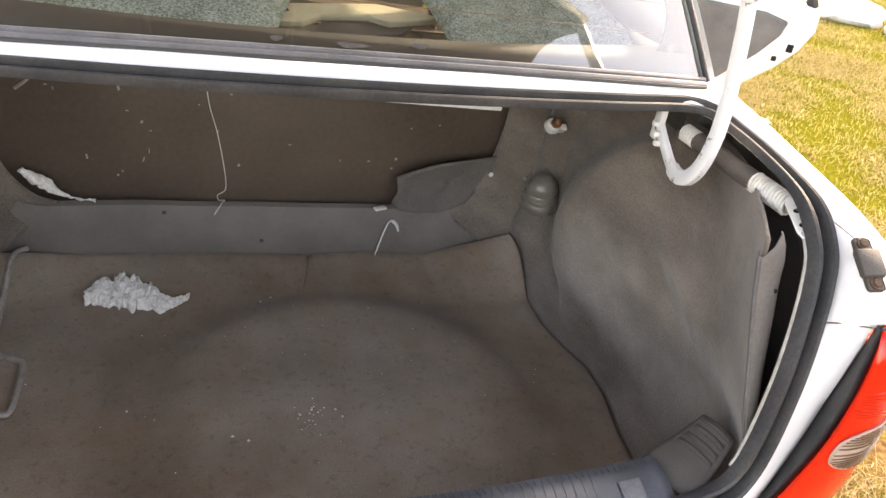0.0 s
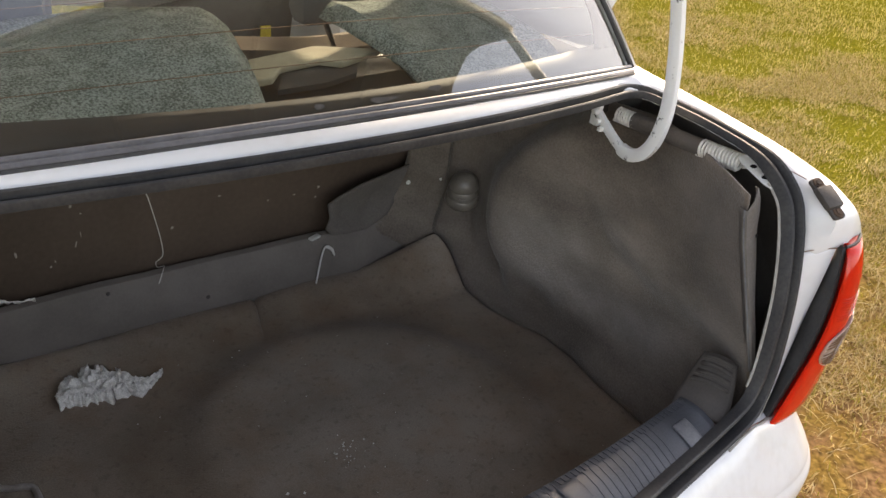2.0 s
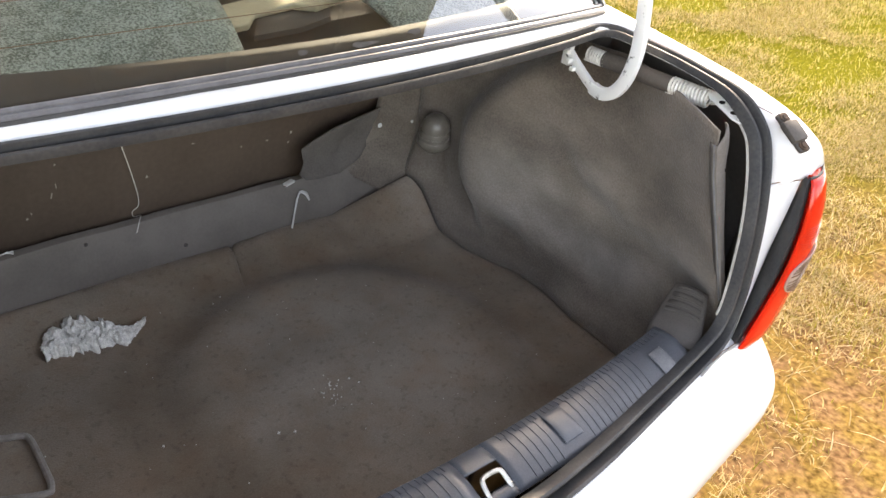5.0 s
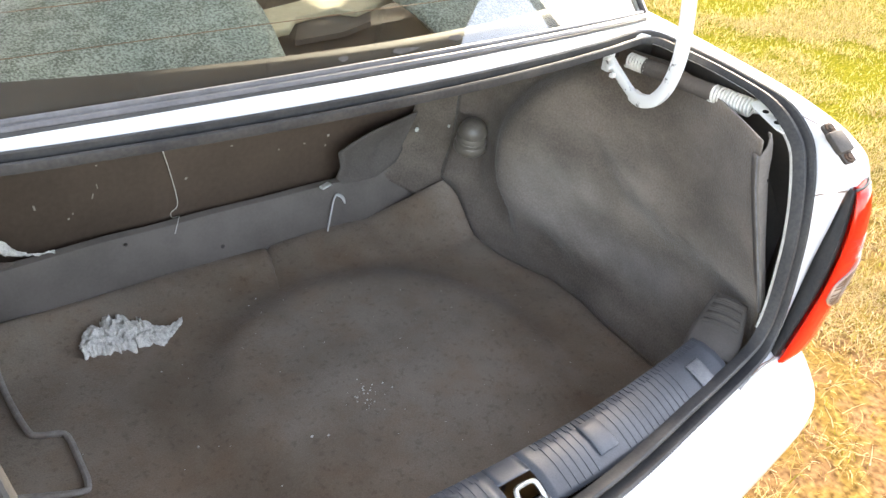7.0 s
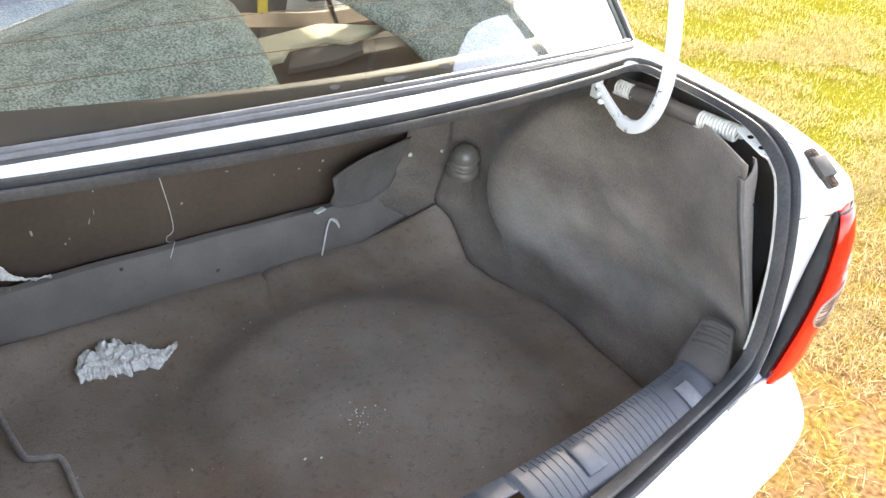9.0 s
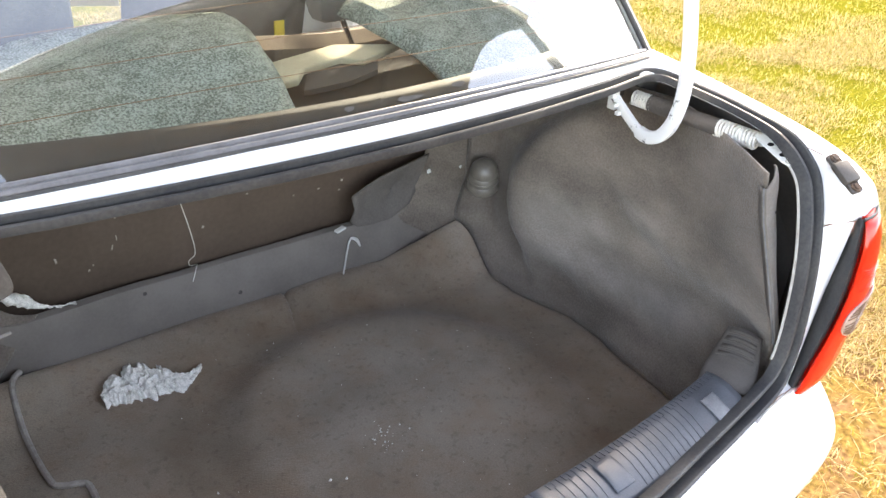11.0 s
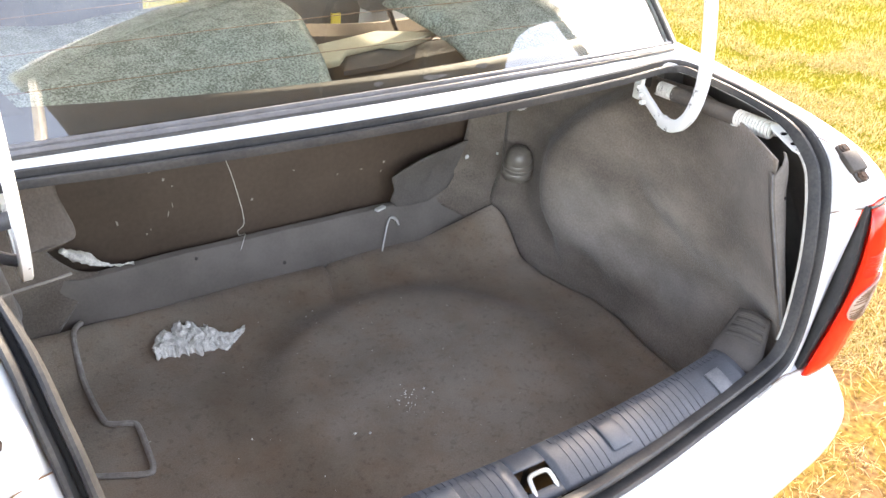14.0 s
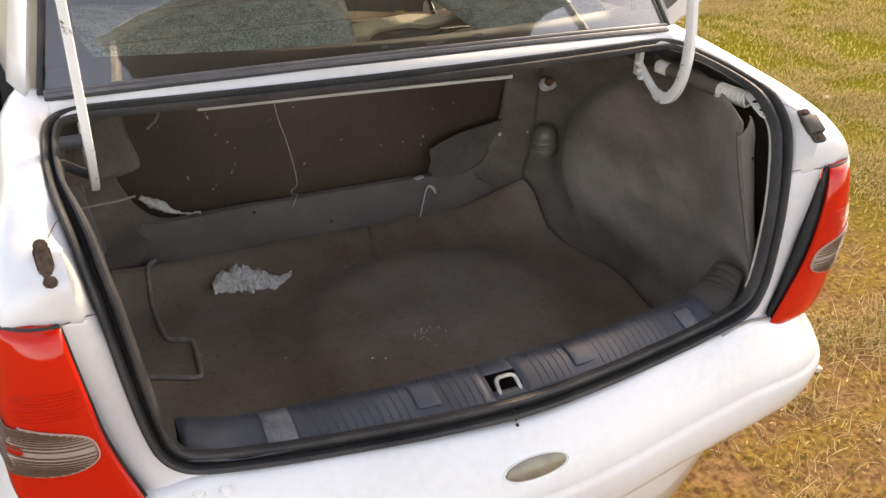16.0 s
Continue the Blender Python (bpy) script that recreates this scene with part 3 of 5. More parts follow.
def quarter(s):
    g = lambda pts: [Vector((p[0] * s, p[1], p[2])) for p in pts]
    rail, sh = spline(g(RAIL), 5), spline(g(SHOULDER), 5)
    rows = [[p + Vector((0, 0, -.012)) for p in rail], [p + (q - p) * 0.04 + Vector((0, 0, .003)) for p, q in zip(rail, sh)]]
    for t, tail in ((0.25, CREST), (0.6, CREST_OUT)):
        head = [Vector(p).lerp(Vector(q), t) + Vector((0, 0, 0.010 * math.sin(t * math.pi) + 0.004)) for p, q in zip(RAIL[:5], SHOULDER[:5])]
        rows.append(spline(g([tuple(p) for p in head] + tail), 5))
    rows[2:2] = [[a.lerp(b, .4) + Vector((0, 0, .003)) for a, b in zip(rows[1], rows[2])]]
    rows.append([a.lerp(b, .6) + Vector((0, 0, .003)) for a, b in zip(rows[-1], sh)])
    rows.append(sh)
    for dx, dz in ((.012, -.012), (.018, -.035)):
        rows.append([q + Vector((dx * s, 0, dz)) for q in sh])
    top = grid(rows)
    seat_at = BVHTree.FromBMesh(top).ray_cast(Vector((.622 * s, .044, 1.2)), Vector((0, 0, -1)))
    tree = BVHTree.FromBMesh(top)
    seam = []
    for k in range(13):
        hit = tree.ray_cast(Vector(((.600 + .030 * (k / 12)) * s, .150 - .062 * (k / 12), 1.2)), Vector((0, 0, -1)))[0]
        if hit:
            seam.append(hit + Vector((0, 0, .0003)))
    q = part("quarter_panel_top", top, PAINT, car, "white rear wing top beside the boot opening", thick=-0.0015)
    if len(seam) > 3:
        part("panel_joint", tube(seam, .0007, 5), RUST, car, "thin dirty seam in the white paint")
    # the side below the shoulder, with the wheel arch
    ys = [0.02, .06, .12, .2, .3, .4, .5, .6, .7, .8, .9, 1.0]
    side = []
    for k in range(11):
        t = k / 10
        row = []
        for y in ys:
            top = 1.0 + 0.074 * smooth_step(0.0, 0.45, y)
            arch = 0.33 + (math.sqrt(max(0.0, 0.36 ** 2 - (y - 0.62) ** 2)) if abs(y - 0.62) < 0.36 else 0)
            z = top + (max(arch, 0.34) - top) * t
            x = 0.715 + 0.06 * math.sin(min(1.0, (top - z) / 0.42) * math.pi / 2) - 0.03 * smooth_step(0.6, 0.3, z)
            x -= 0.080 * smooth_step(0.50, 0.0, y) + 0.034 * smooth_step(top - .12, top, z) * smooth_step(.75, .5, y) * smooth_step(.16, .36, y)
            row.append(Vector((x * s, y, z)))
        side.append(row)
    # dark sheet added over the white inside, giving the gap its shade by colour
    part("wing_backing", grid([[Vector((p.x - s * .007, p.y, p.z - .002)) for p in row[1:7]] for row in side[:6]]), BACKING, car, "dark sheet added inside the rear wing for the shaded gap", thick=-0.001)
    part("quarter_panel_side", grid(side), PAINT, car, "white rear wing side", thick=-0.0015)
    # strip between the opening and the lamp
    fr, li = spline(g(FRAME), 5), spline(g(LAMP_IN), 5)
    rows = [[p + Vector((0, .008, -.002)) for p in fr], [p.lerp(r, .06) + Vector((0, -.004, .0)) for p, r in zip(fr, li)]]
    rows += [[p.lerp(r, t) + Vector((0, -.006 * math.sin(t * math.pi), 0)) for p, r in zip(fr, li)] for t in (.3, .6, .9)]
    rows += [[r + Vector((.004 * s, 0.01, 0)) for r in li]]
    part("lamp_surround", grid(rows), PAINT, car, "white body strip between boot opening and tail lamp", thick=-0.0015)
    part("panel_joint", tube([fr[0].lerp(li[0], t) + Vector((0, -.0065, .001 + .002 * math.sin(t * 5))) for t in (.06, .25, .45, .65, .85)], .0009, 5), RUST, car, "dark dirty joint in the bodywork")
    # tail lamp
    lamp = new("tail_lamp")
    lamp.parent = car
    back, inn = spline(g(LAMP_IN), 4), spline(g(LENS_IN), 4)
    OUT = [(.704, .014, .972), (.716, .004, .90), (.722, -.002, .85), (.728, .002, .80), (.732, .006, .75), (.732, .008, .70), (.722, .012, .645)]
    out = spline(g(OUT), 4)
    n = len(inn)
    wall = [[p + Vector((.012 * s, .006, 0)) for p in back], back, [p.lerp(q, .5) for p, q in zip(back, inn)], inn, [p + Vector((.006 * s, -.002, 0)) for p in inn]]
    part("gasket", grid(wall), RUBBER, lamp, "black side wall of the lamp", thick=-0.002)

    def at(i, u, lift=0.0):
        """A point of the lens: u 0 at its inner edge, 0.8 at the corner, 1 round on the flank."""
        k = min(int(i), n - 2)
        p, q = inn[k].lerp(inn[k + 1], i - k), out[k].lerp(out[k + 1], i - k)
        end = 1 - 0.5 * (max(0.0, abs(i / (n - 1) - 0.5) - 0.38) / 0.12) ** 2
        if u < 0.8:
            w = u / 0.8
            return p.lerp(q, w) + Vector((0, -(0.026 * math.sin(math.pi * (0.12 + 0.88 * w)) ** 0.7 + lift) * end, 0))
        w = (u - 0.8) / 0.2
        return q + Vector((s * (.014 * math.sin(w * 1.57) + lift * end * w), .10 * w - lift * end * (1 - w), 0))

    def lens(i0, i1, mat, name, label, u0=0.0, u1=1.0, lift=0.0):
        rows = [[at(i, u0 + (u1 - u0) * k / 14, lift) for k in range(15)] for i in range(i0, i1 + 1)]
        return part(name, grid(rows), mat, lamp, label, thick=-0.003)
    lens(0, n - 1, RED_LENS, "red_lens", "glossy red lens")

    def bay(r, a):
        """The clear bay, a half oval open towards the flank."""
        u = .90 - .82 * r * math.sin(a) ** .62
        return 12.15 - .8 * u + .2 + (3.5 - .5 * (1 - u)) * r * abs(math.cos(a)) ** .7 * (1 if a < math.pi / 2 else -1), u
    turn = [math.pi * k / 24 for k in range(25)]
    part("clear_lens", grid([[at(*bay(r, a), .0035 if r < 1 else -.002) for a in turn] for r in (0.02, .3, .6, .85, .97, 1.0)]), CLEAR_LENS, lamp, "smoky clear ribbed reversing lens", thick=-0.001)
    part("clear_rim", tube([at(*bay(1.0, a), .003) for a in turn], .0011, 6), PALE_RIM, lamp, "pale rim of the clear lens")
    for k in range(1, 12):
        lo, hi = bay(.97, math.pi * (.5 - .042 * k + .02)), bay(.97, math.pi * (.5 + .042 * k - .02))
        for c in (lo, hi):
            part("rib", tube([at(c[0] - .7 * (u - c[1]), u, .0040) for u in (c[1] + (.88 - c[1]) * j / 10 for j in range(11))], .0011, 5), BAY_RIB, lamp)
    part("lens_top", grid([[at(0, u) + Vector((0, d * .022, d * .002)) for u in (.10, .2, .4, .6, .72, .79)] for d in (0, .4, 1)]), RED_LENS, lamp, thick=-0.002)
    part("lamp_joint", tube([at(0, u) + Vector((0, .003, .001)) for u in (0, .2, .4, .6, .75, .85, 1.0)], .0025, 6), RUBBER, lamp)
    for k in range(9):
        i = 4.6 + .38 * k
        part("rib", tube([at(i + .10 * math.sin(j * .9 + k), .05 + .03 * (k % 3) + .62 * j / 10, .0002) for j in range(11)], .0006, 5), DARK_RED, lamp)
    part("reflector", grid([[at(i, u, -.022) for u in (0.06, 0.3, 0.5, 0.76)] for i in range(n)]), REFLECTOR, lamp)
    # black rubber stop with its two bolts
    stop = new("rubber_stop")
    stop.parent = car
    m = Matrix.Translation(seat_at[0] + Vector((0, 0, .004))) @ Matrix.Rotation(radians(30), 4, "X") @ Matrix.Rotation(radians(-8 * s), 4, "Y") @ Matrix.Rotation(radians(-4 * s), 4, "Z")
    if s < 0:
        m = m @ Matrix.Translation((-.016, 0, -.004))
    else:
        part("pad", box(-.0165, .0165, -.019, .019, -.002, .010, .004, m), DULL_PLASTIC, stop, "black rubber buffer block")
    part("base_plate", box(-.012 if s > 0 else -.010, .012 if s > 0 else .010, -.036 if s > 0 else -.030, .036 if s > 0 else .026, -.003, .003, .005, m), DULL_PLASTIC if s > 0 else DARK_RUST, stop)
    for y in (-.027, .027):
        part("bolt", lathe([(0, .0075), (.005, .0075), (.006, .005), (.0085, .005), (.009, .003)], m @ Matrix.Translation((0, y, 0)), 8), DARK_RUST, stop, "dull rusty bolt")
    return q


sides(quarter)
for s in (1, -1):
    A = [(.52, .425, 1.104), (.58, .452, 1.098), (.615, .475, 1.101), (.638, .50, 1.104)]
    B = [(.55, .405, 1.082), (.585, .402, 1.080), (.622, .415, 1.082), (.652, .435, 1.082)]
    part("deck_corner", grid([[Vector((s * p[0], p[1], p[2] - .001)) for p in A], [(Vector((s * p[0], p[1], p[2])) + Vector((s * q[0], q[1], q[2]))) / 2 + Vector((0, 0, .002)) for p, q in zip(A, B)], [Vector((s * q[0], q[1], q[2])) for q in B]]), PAINT, car, thick=-0.002)

# bumper and tail, one painted moulding from the sill round to the flanks
PLAN = [(0, -.086), (.15, -.072), (.30, -.046), (.42, -.027), (.53, -.010), (.625, .010), (.678, .048), (.700, .12), (.708, .30)]
plan = spline([(-a, b, 0) for a, b in PLAN[:0:-1]] + [(a, b, 0) for a, b in PLAN], 6)
PROFILE = [(-.022, .668), (-.004, .674), (.010, .672), (.018, .664), (.028, .650), (.040, .632), (.052, .612), (.062, .594), (.069, .580), (.072, .571), (.0725, .567),
           (.077, .562), (.081, .550), (.083, .525), (.082, .500), (.077, .484), (.070, .476), (.058, .471), (.052, .462), (.050, .440), (.046, .39), (.030, .30)]
rows = []
for d, z in PROFILE:
    row = []
    for i, p in enumerate(plan):
        t = plan[min(i + 1, len(plan) - 1)] - plan[max(i - 1, 0)]
        nrm = Vector((t.y, -t.x, 0)).normalized()
        corner = smooth_step(.46, .66, abs(p.x))
        drop = .012 * corner * smooth_step(.5, .66, z) - .010 * math.exp(-((abs(p.x) - .50) / .05) ** 2) * smooth_step(.60, .66, z)
        tuck = .075 * smooth_step(.30, .62, abs(p.x)) * smooth_step(.474, .455, z)
        row.append(p + nrm * -tuck + nrm * d * (1 + corner * (.14 * smooth_step(.47, .56, z) - .30 * smooth_step(.47, .42, z))) + Vector((0, 0, z - drop)))
    rows.append(row)
chips = [p + Vector((0, 0, .0005)) for p in rows[2] if .44 < p.x < .60]
part("paint_chip", tube(chips, [.0012 + .0022 * abs(noise.noise(p * 70)) for p in chips], 5), PRIMER_PALE, car, "flaking paint below the tail lamp")
part("paint_crack", tube([p + Vector((0, .003 + .003 * noise.noise(p * 50), .001)) for p in chips[2:]], .0009, 5), RUST, car, "rusty crack along the flaking paint")
part("bumper", grid(rows), PAINT, car, "white painted rear bumper with two creases", thick=-0.003)
m = Matrix.Translation((-0.008, -0.1345, 0.613)) @ Matrix.Rotation(radians(64), 4, "X")
oval = part("oval_plate", lathe([(0, .004), (.040, .004), (.047, .002), (.050, -.004)], m @ Matrix.Diagonal((1.16, .38, 1, 1)), 28), OVAL, car, "dull beige oval plate on the tail panel")
part("oval_surround", lathe([(.050, -.004), (.0505, .0035), (.0525, .0035), (.054, -.006)], m @ Matrix.Diagonal((1.16, .39, 1, 1)), 28), PAINT_OLD, car)
for s in (-1,):
    for dx in (0.0, .036):
        m = Matrix.Translation((s * (.508 - dx), -.036 - dx * .25, .669)) @ Matrix.Rotation(radians(20), 4, "X") @ Matrix.Scale(.72, 4)
        part("body_plug", lathe([(0, .002), (.007, .002), (.009, 0), (.011, .001), (.013, -.002)], m, 14), PAINT_OLD, car)

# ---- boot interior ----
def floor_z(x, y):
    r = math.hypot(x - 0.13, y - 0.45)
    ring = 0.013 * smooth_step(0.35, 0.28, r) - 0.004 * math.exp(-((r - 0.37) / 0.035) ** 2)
    fold = -0.012 * math.exp(-((x - 0.095 - 0.25 * (y - .85)) / 0.007) ** 2) * smooth_step(.74, .82, y)
    lift = 0.026 * smooth_step(0.76, 0.90, y) + (0.090 if x > 0 else 0.045) * max(0.0, (abs(x) - 0.36) / 0.173) * smooth_step(0.735, 0.856, y) + fold
    return 0.466 + ring + lift + 0.004 * noise.noise(Vector((x * 6, y * 6, 1))) + 0.0015 * noise.noise(Vector((x * 25, y * 25, 4)))


# the right edge of the carpet, and the rear edge of the side lining
FOOT_Y = [.03, .24, .34, .44, .52, .60, .66, .72, .78, .82, .856, .95]
FOOT_X = [.555, .580, .588, .605, .603, .578, .563, .562, .560, .551, .533, .50]
REAR_Z = [.44, .60, .70, .735, .787, .873, .95, 1.0, 1.06]
REAR_X = [.575, .575, .572, .562, .546, .544, .537, .530, .527]
REAR_Y = [.06, .05, .034, .036, .044, .072, .098, .108, .116]


LIP_Z = [.44, .495, .604, .65, .698, .75, .794, .852, .916, 1.0]
LIP_Y = [.59, .603, .649, .685, .704, .708, .699, .664, .608, .50]
FOLD_Y = [.10, .20, .31, .45, .51, .60]
LOW_FOLD = [.63, .606, .572, .573, .594, .655]
HIGH_FOLD = [.785, .757, .750, .802, .83, .87]


def lining_x(y, z, s=1):
    foot = float(np.interp(y, FOOT_Y, FOOT_X)) + 0.008
    low = floor_z(min(foot, .56), y) if y > .7 else .475
    x = wall_x(y, z)
    rear = float(np.interp(z, REAR_Z, REAR_Y))
    k = 1 - min(1.0, max(0.0, (y - rear) / .30))
    k *= 1.0 if s > 0 else 0.2
    x += (float(np.interp(z, REAR_Z, REAR_X)) - x) * k * k * (1.6 - .6 * k)
    return x + (foot - x) * smooth_step(low + 0.12, low + .012, z) + .010 * smooth_step(low + .012, low - .004, z)


def wall_x(y, z):
    rise = max(0.0, min(1.0, (y - 0.40) / 0.38))
    arch = rise * rise * (3 - 2 * rise) * (1 - 0.30 * smooth_step(0.78, 1.02, z))
    x = 0.648 - 0.084 * arch - 0.018 * math.exp(-((y - .70) / .10) ** 2 - ((z - .62) / .13) ** 2)
    x += 0.006 * math.exp(-((y - 0.33 - 0.25 * (z - .6)) / 0.05) ** 2) * smooth_step(0.95, 0.7, z) + 0.012 * math.exp(-((y - .50) / .13) ** 2 - ((z - .80) / .09) ** 2)
    # the rounded lip of the arch, the hollow ahead of it, and two long soft folds in the felt
    dy = y - float(np.interp(z, LIP_Z, LIP_Y))
    x += 0.040 * smooth_step(-.01, .052, dy) * smooth_step(.862, .79, y) - 0.012 * math.exp(-((dy + .03) / .045) ** 2)
    x -= 0.021 * math.exp(-((z + .012 - float(np.interp(y, FOLD_Y, LOW_FOLD))) / .034) ** 2) * smooth_step(.68, .58, y)
    x -= 0.016 * math.exp(-((z + .010 - float(np.interp(y, FOLD_Y, HIGH_FOLD))) / .030) ** 2) * smooth_step(.53, .42, y)
    return x + 0.005 * noise.noise(Vector((y * 6, z * 6, 2))) + 0.0015 * noise.noise(Vector((y * 40, z * 40, 5)))


def floor_point(u, v):
    """A point of the carpet: u -1 to 1 across, v 0 at the sill to 1 at the back edge."""
    y = .03 + .87 * v
    for _ in range(4):
        x = u * float(np.interp(y, FOOT_Y, FOOT_X))
        back = .904 - .048 * smooth_step(.30, .60, abs(x)) * 1.25 - .004 * math.sin(x * 17) * (1 - smooth_step(.3, .5, abs(x)))
        y = .03 + (back - .03) * v
    edge = smooth_step(.985, 1.0, max(abs(u), v))
    return Vector((x, y, floor_z(x, y) + .004 * smooth_step(.93, .99, max(abs(u), v)) - .003 * edge))


us_floor = [-1, -.995, -.985, -.97] + [k / 60 for k in range(-57, 58)] + [.97, .985, .995, 1]
vs_floor = [k / 80 for k in range(0, 78)] + [.98, .99, .996, 1]
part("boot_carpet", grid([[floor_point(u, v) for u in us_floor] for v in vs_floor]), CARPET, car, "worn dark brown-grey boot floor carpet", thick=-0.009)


OPENING = [(0.0, .598), (.20, .600), (.30, .602), (.38, .606), (.42, .618), (.45, .650), (.476, .695), (.492, .74), (.503, .80), (.506, .87), (.50, .95), (.48, 1.04)]


def lining(s):
    rows = []
    for i in range(65):
        t = i / 64
        row = []
        for k in range(47):
            top = 1.055 - 0.030 * smooth_step(.66, .50, t)
            z = 0.44 + (top - 0.44) * k / 46
            back = float(np.interp(z, REAR_Z, REAR_Y))
            y = back + (0.862 - back) * t
            row.append(Vector((s * lining_x(y, z, s), y, z)))
        rows.append(row)
    part("side_lining", grid(rows), LINING, car, "moulded grey felt side lining over the wheel arch", thick=-0.004)
    # the corner panel between the side lining and the seat opening
    op = spline([(a, 0, b) for a, b in OPENING[3:]], 4)
    n = len(op)
    rows = []
    for k in range(13):
        u = k / 12
        row = []
        for i, p in enumerate(op):
            t = i / (n - 1)
            zo = 0.50 + 0.56 * t - (0.05 * (1 - t) if s < 0 else 0)
            outer = Vector((lining_x(0.856, zo) + 0.004, 0.856, zo))
            inner = Vector((p.x, 0.925 + 0.02 * (p.z - .6), p.z))
            q = inner.lerp(outer, u) + Vector((0, -0.006 * math.sin(u * math.pi), 0))
            q.x, q.y = q.x + 0.003 * noise.noise(q * 12), q.y + 0.006 * noise.noise(q * 9)
            row.append(Vector((q.x * s, q.y, q.z)))
        rows.append(row)
    part("corner_lining", grid(rows), LINING, car, "felt corner panel beside the seat opening", thick=0.004)
    # turned-back edge of the lining by the opening, torn at its top
    if s < 0:
        return
    rows = []
    for i in range(25):
        t = i / 24
        z = 0.735 + 0.268 * t
        y, x = float(np.interp(z, REAR_Z, REAR_Y)), float(np.interp(z, REAR_Z, REAR_X))
        x -= .007 * smooth_step(.15, .6, t)
        w = (.009 + .021 * smooth_step(0, .7, t) + .003 * math.sin(t * 9)) * (1 - .35 * smooth_step(.93, 1.0, t))
        lift = .030 * smooth_step(.84, 1, t)
        pts = [Vector((x + .004, y + .012, z)), Vector((x - .002, y + .002, z)), Vector((x - .001, y - .003, z)), Vector((x + w * .5, y - .003, z + lift * .5)), Vector((x + w, y + .004, z + lift)), Vector((x + w + .002, y + .010, z + lift))]
        rows.append([Vector((s * p.x, p.y, p.z)) for p in pts])
    part("lining_flap", grid(rows), FLAP_FELT, car, "loose turned-back edge of the side lining", thick=0.002)
    part("flap_edge", tube([r[1] + Vector((-.001, -.002, 0)) for r in rows], .0016, 5), WORN_PLASTIC, car, "pale worn fold of the lining")
    m = Matrix.Translation((s * .556, .0985, .955)) @ Matrix.Rotation(radians(90), 4, "X")
    part("fixing_hole", lathe([(0, .001), (.0035, .001), (.004, 0)], m, 8), BLACK_METAL, car)


sides(lining)

# carpeted cross member under the seat back
prof = [(.945, .60), (.938, .604), (.925, .600), (.915, .580), (.908, .545), (.902, .51), (.905, .485), (.93, .47)]
rows = []
for i in range(57):
    x = -0.56 + 1.12 * i / 56
    rows.append([Vector((x, y - 0.018 * abs(x / .56) ** 3 + 0.004 * noise.noise(Vector((x * 8, z * 9, 0))), z + 0.004 * noise.noise(Vector((x * 5, y * 5, 7))) + 0.03 * smooth_step(.40, .52, abs(x)))) for y, z in prof])
part("cross_member", grid(rows), CROSS_FELT, car, "felt-covered cross member behind the seat", thick=-0.004)
for x, z, r in ((.007, .530, .0055), (-.186, .588, .004)):
    part("trim_plug", lathe([(0, .002), (r * .6, .002), (r, 0)], Matrix.Translation((x, .9055 if z < .56 else .9165, z)) @ Matrix.Rotation(radians(80), 4, "X"), 10), DARK_TRIM, car, "small dark push-in plug")
part("seat_back_board", box(-.60, .60, .955, .965, .56, .985, .001, Matrix.Translation((0, .0, 0))), BOARD, car, "dark brown hardboard back of the rear seat")

# torn flap of felt at the corner of the opening
OUTL = [(.275, .690), (.31, .705), (.36, .72), (.42, .728), (.498, .736), (.490, .70), (.472, .66), (.442, .622), (.38, .604), (.33, .606), (.29, .612), (.272, .63), (.283, .655)]
rows = []
for k in range(7):
    u = k / 6
    rows.append([Vector((.40 + (a - .40) * u, .935 - .035 * u * (1 - .5 * smooth_step(.40, .48, a)) + .004 * math.sin(a * 18), .66 + (b - .66) * u)) for a, b in OUTL])
part("felt_flap", grid(rows, closed=True), MID_FELT, car, "torn loose flap of grey felt", thick=0.003)

# sill cover of ribbed plastic
def sill_point(x, u):
    """A point of the sill cover: u 0 at the seal, 1 at its inner edge, up to 2 at its foot."""
    y0 = -0.048 + 0.19 * x * x - 0.06 * x ** 4
    z0 = 0.686 + 0.015 * smooth_step(.43, .53, abs(x))
    if u <= 1:
        return Vector((x, y0 + 0.088 * u, z0 + 0.016 * math.sin(u * math.pi * 0.75)))
    v = u - 1
    return Vector((x, y0 + 0.088 + 0.018 * math.sin(v * math.pi / 2), z0 + 0.011 - 0.22 * v ** 1.2))


us = [0, .1, .25, .5, .75, .9, 1.0, 1.05, 1.12, 1.25, 1.5, 2.0]
for x0, x1 in ((-.515, -.036), (.020, .448)):
    rows = [[sill_point(x0 + (x1 - x0) * i / 30, u) for u in us] for i in range(31)]
    part("sill_cover", grid(rows), PLASTIC, car, "ribbed grey-black plastic sill cover", thick=-0.003)
mid = part("sill_cover_middle", grid([[sill_point(-.036 + .056 * i / 6, u) for u in [.60, .63] + us[4:]] for i in range(7)]), PLASTIC, car, thick=-0.003)
part("latch_recess", box(-.044, .024, -.046, .032, .600, .612, .002), BLACK_METAL, car, "dark recess round the latch striker")
part("sill_lip", grid([[sill_point(-.036 + .056 * i / 6, u) for u in (0, .1, .2)] for i in range(7)]), PLASTIC, car, thick=-0.003)
striker = spline([Vector(p) + Vector((-.011, -.012, .001)) for p in ((-.013, -.030, .640), (-.013, -.026, .682), (-.012, -.006, .698), (-.007, .001, .701), (.006, .002, .702), (.019, .001, .701), (.024, -.006, .698), (.025, -.026, .682), (.025, -.030, .640))], 4)
part("latch_striker", tube(striker, .0037, 8), STEEL, car, "bare steel U-shaped latch striker")


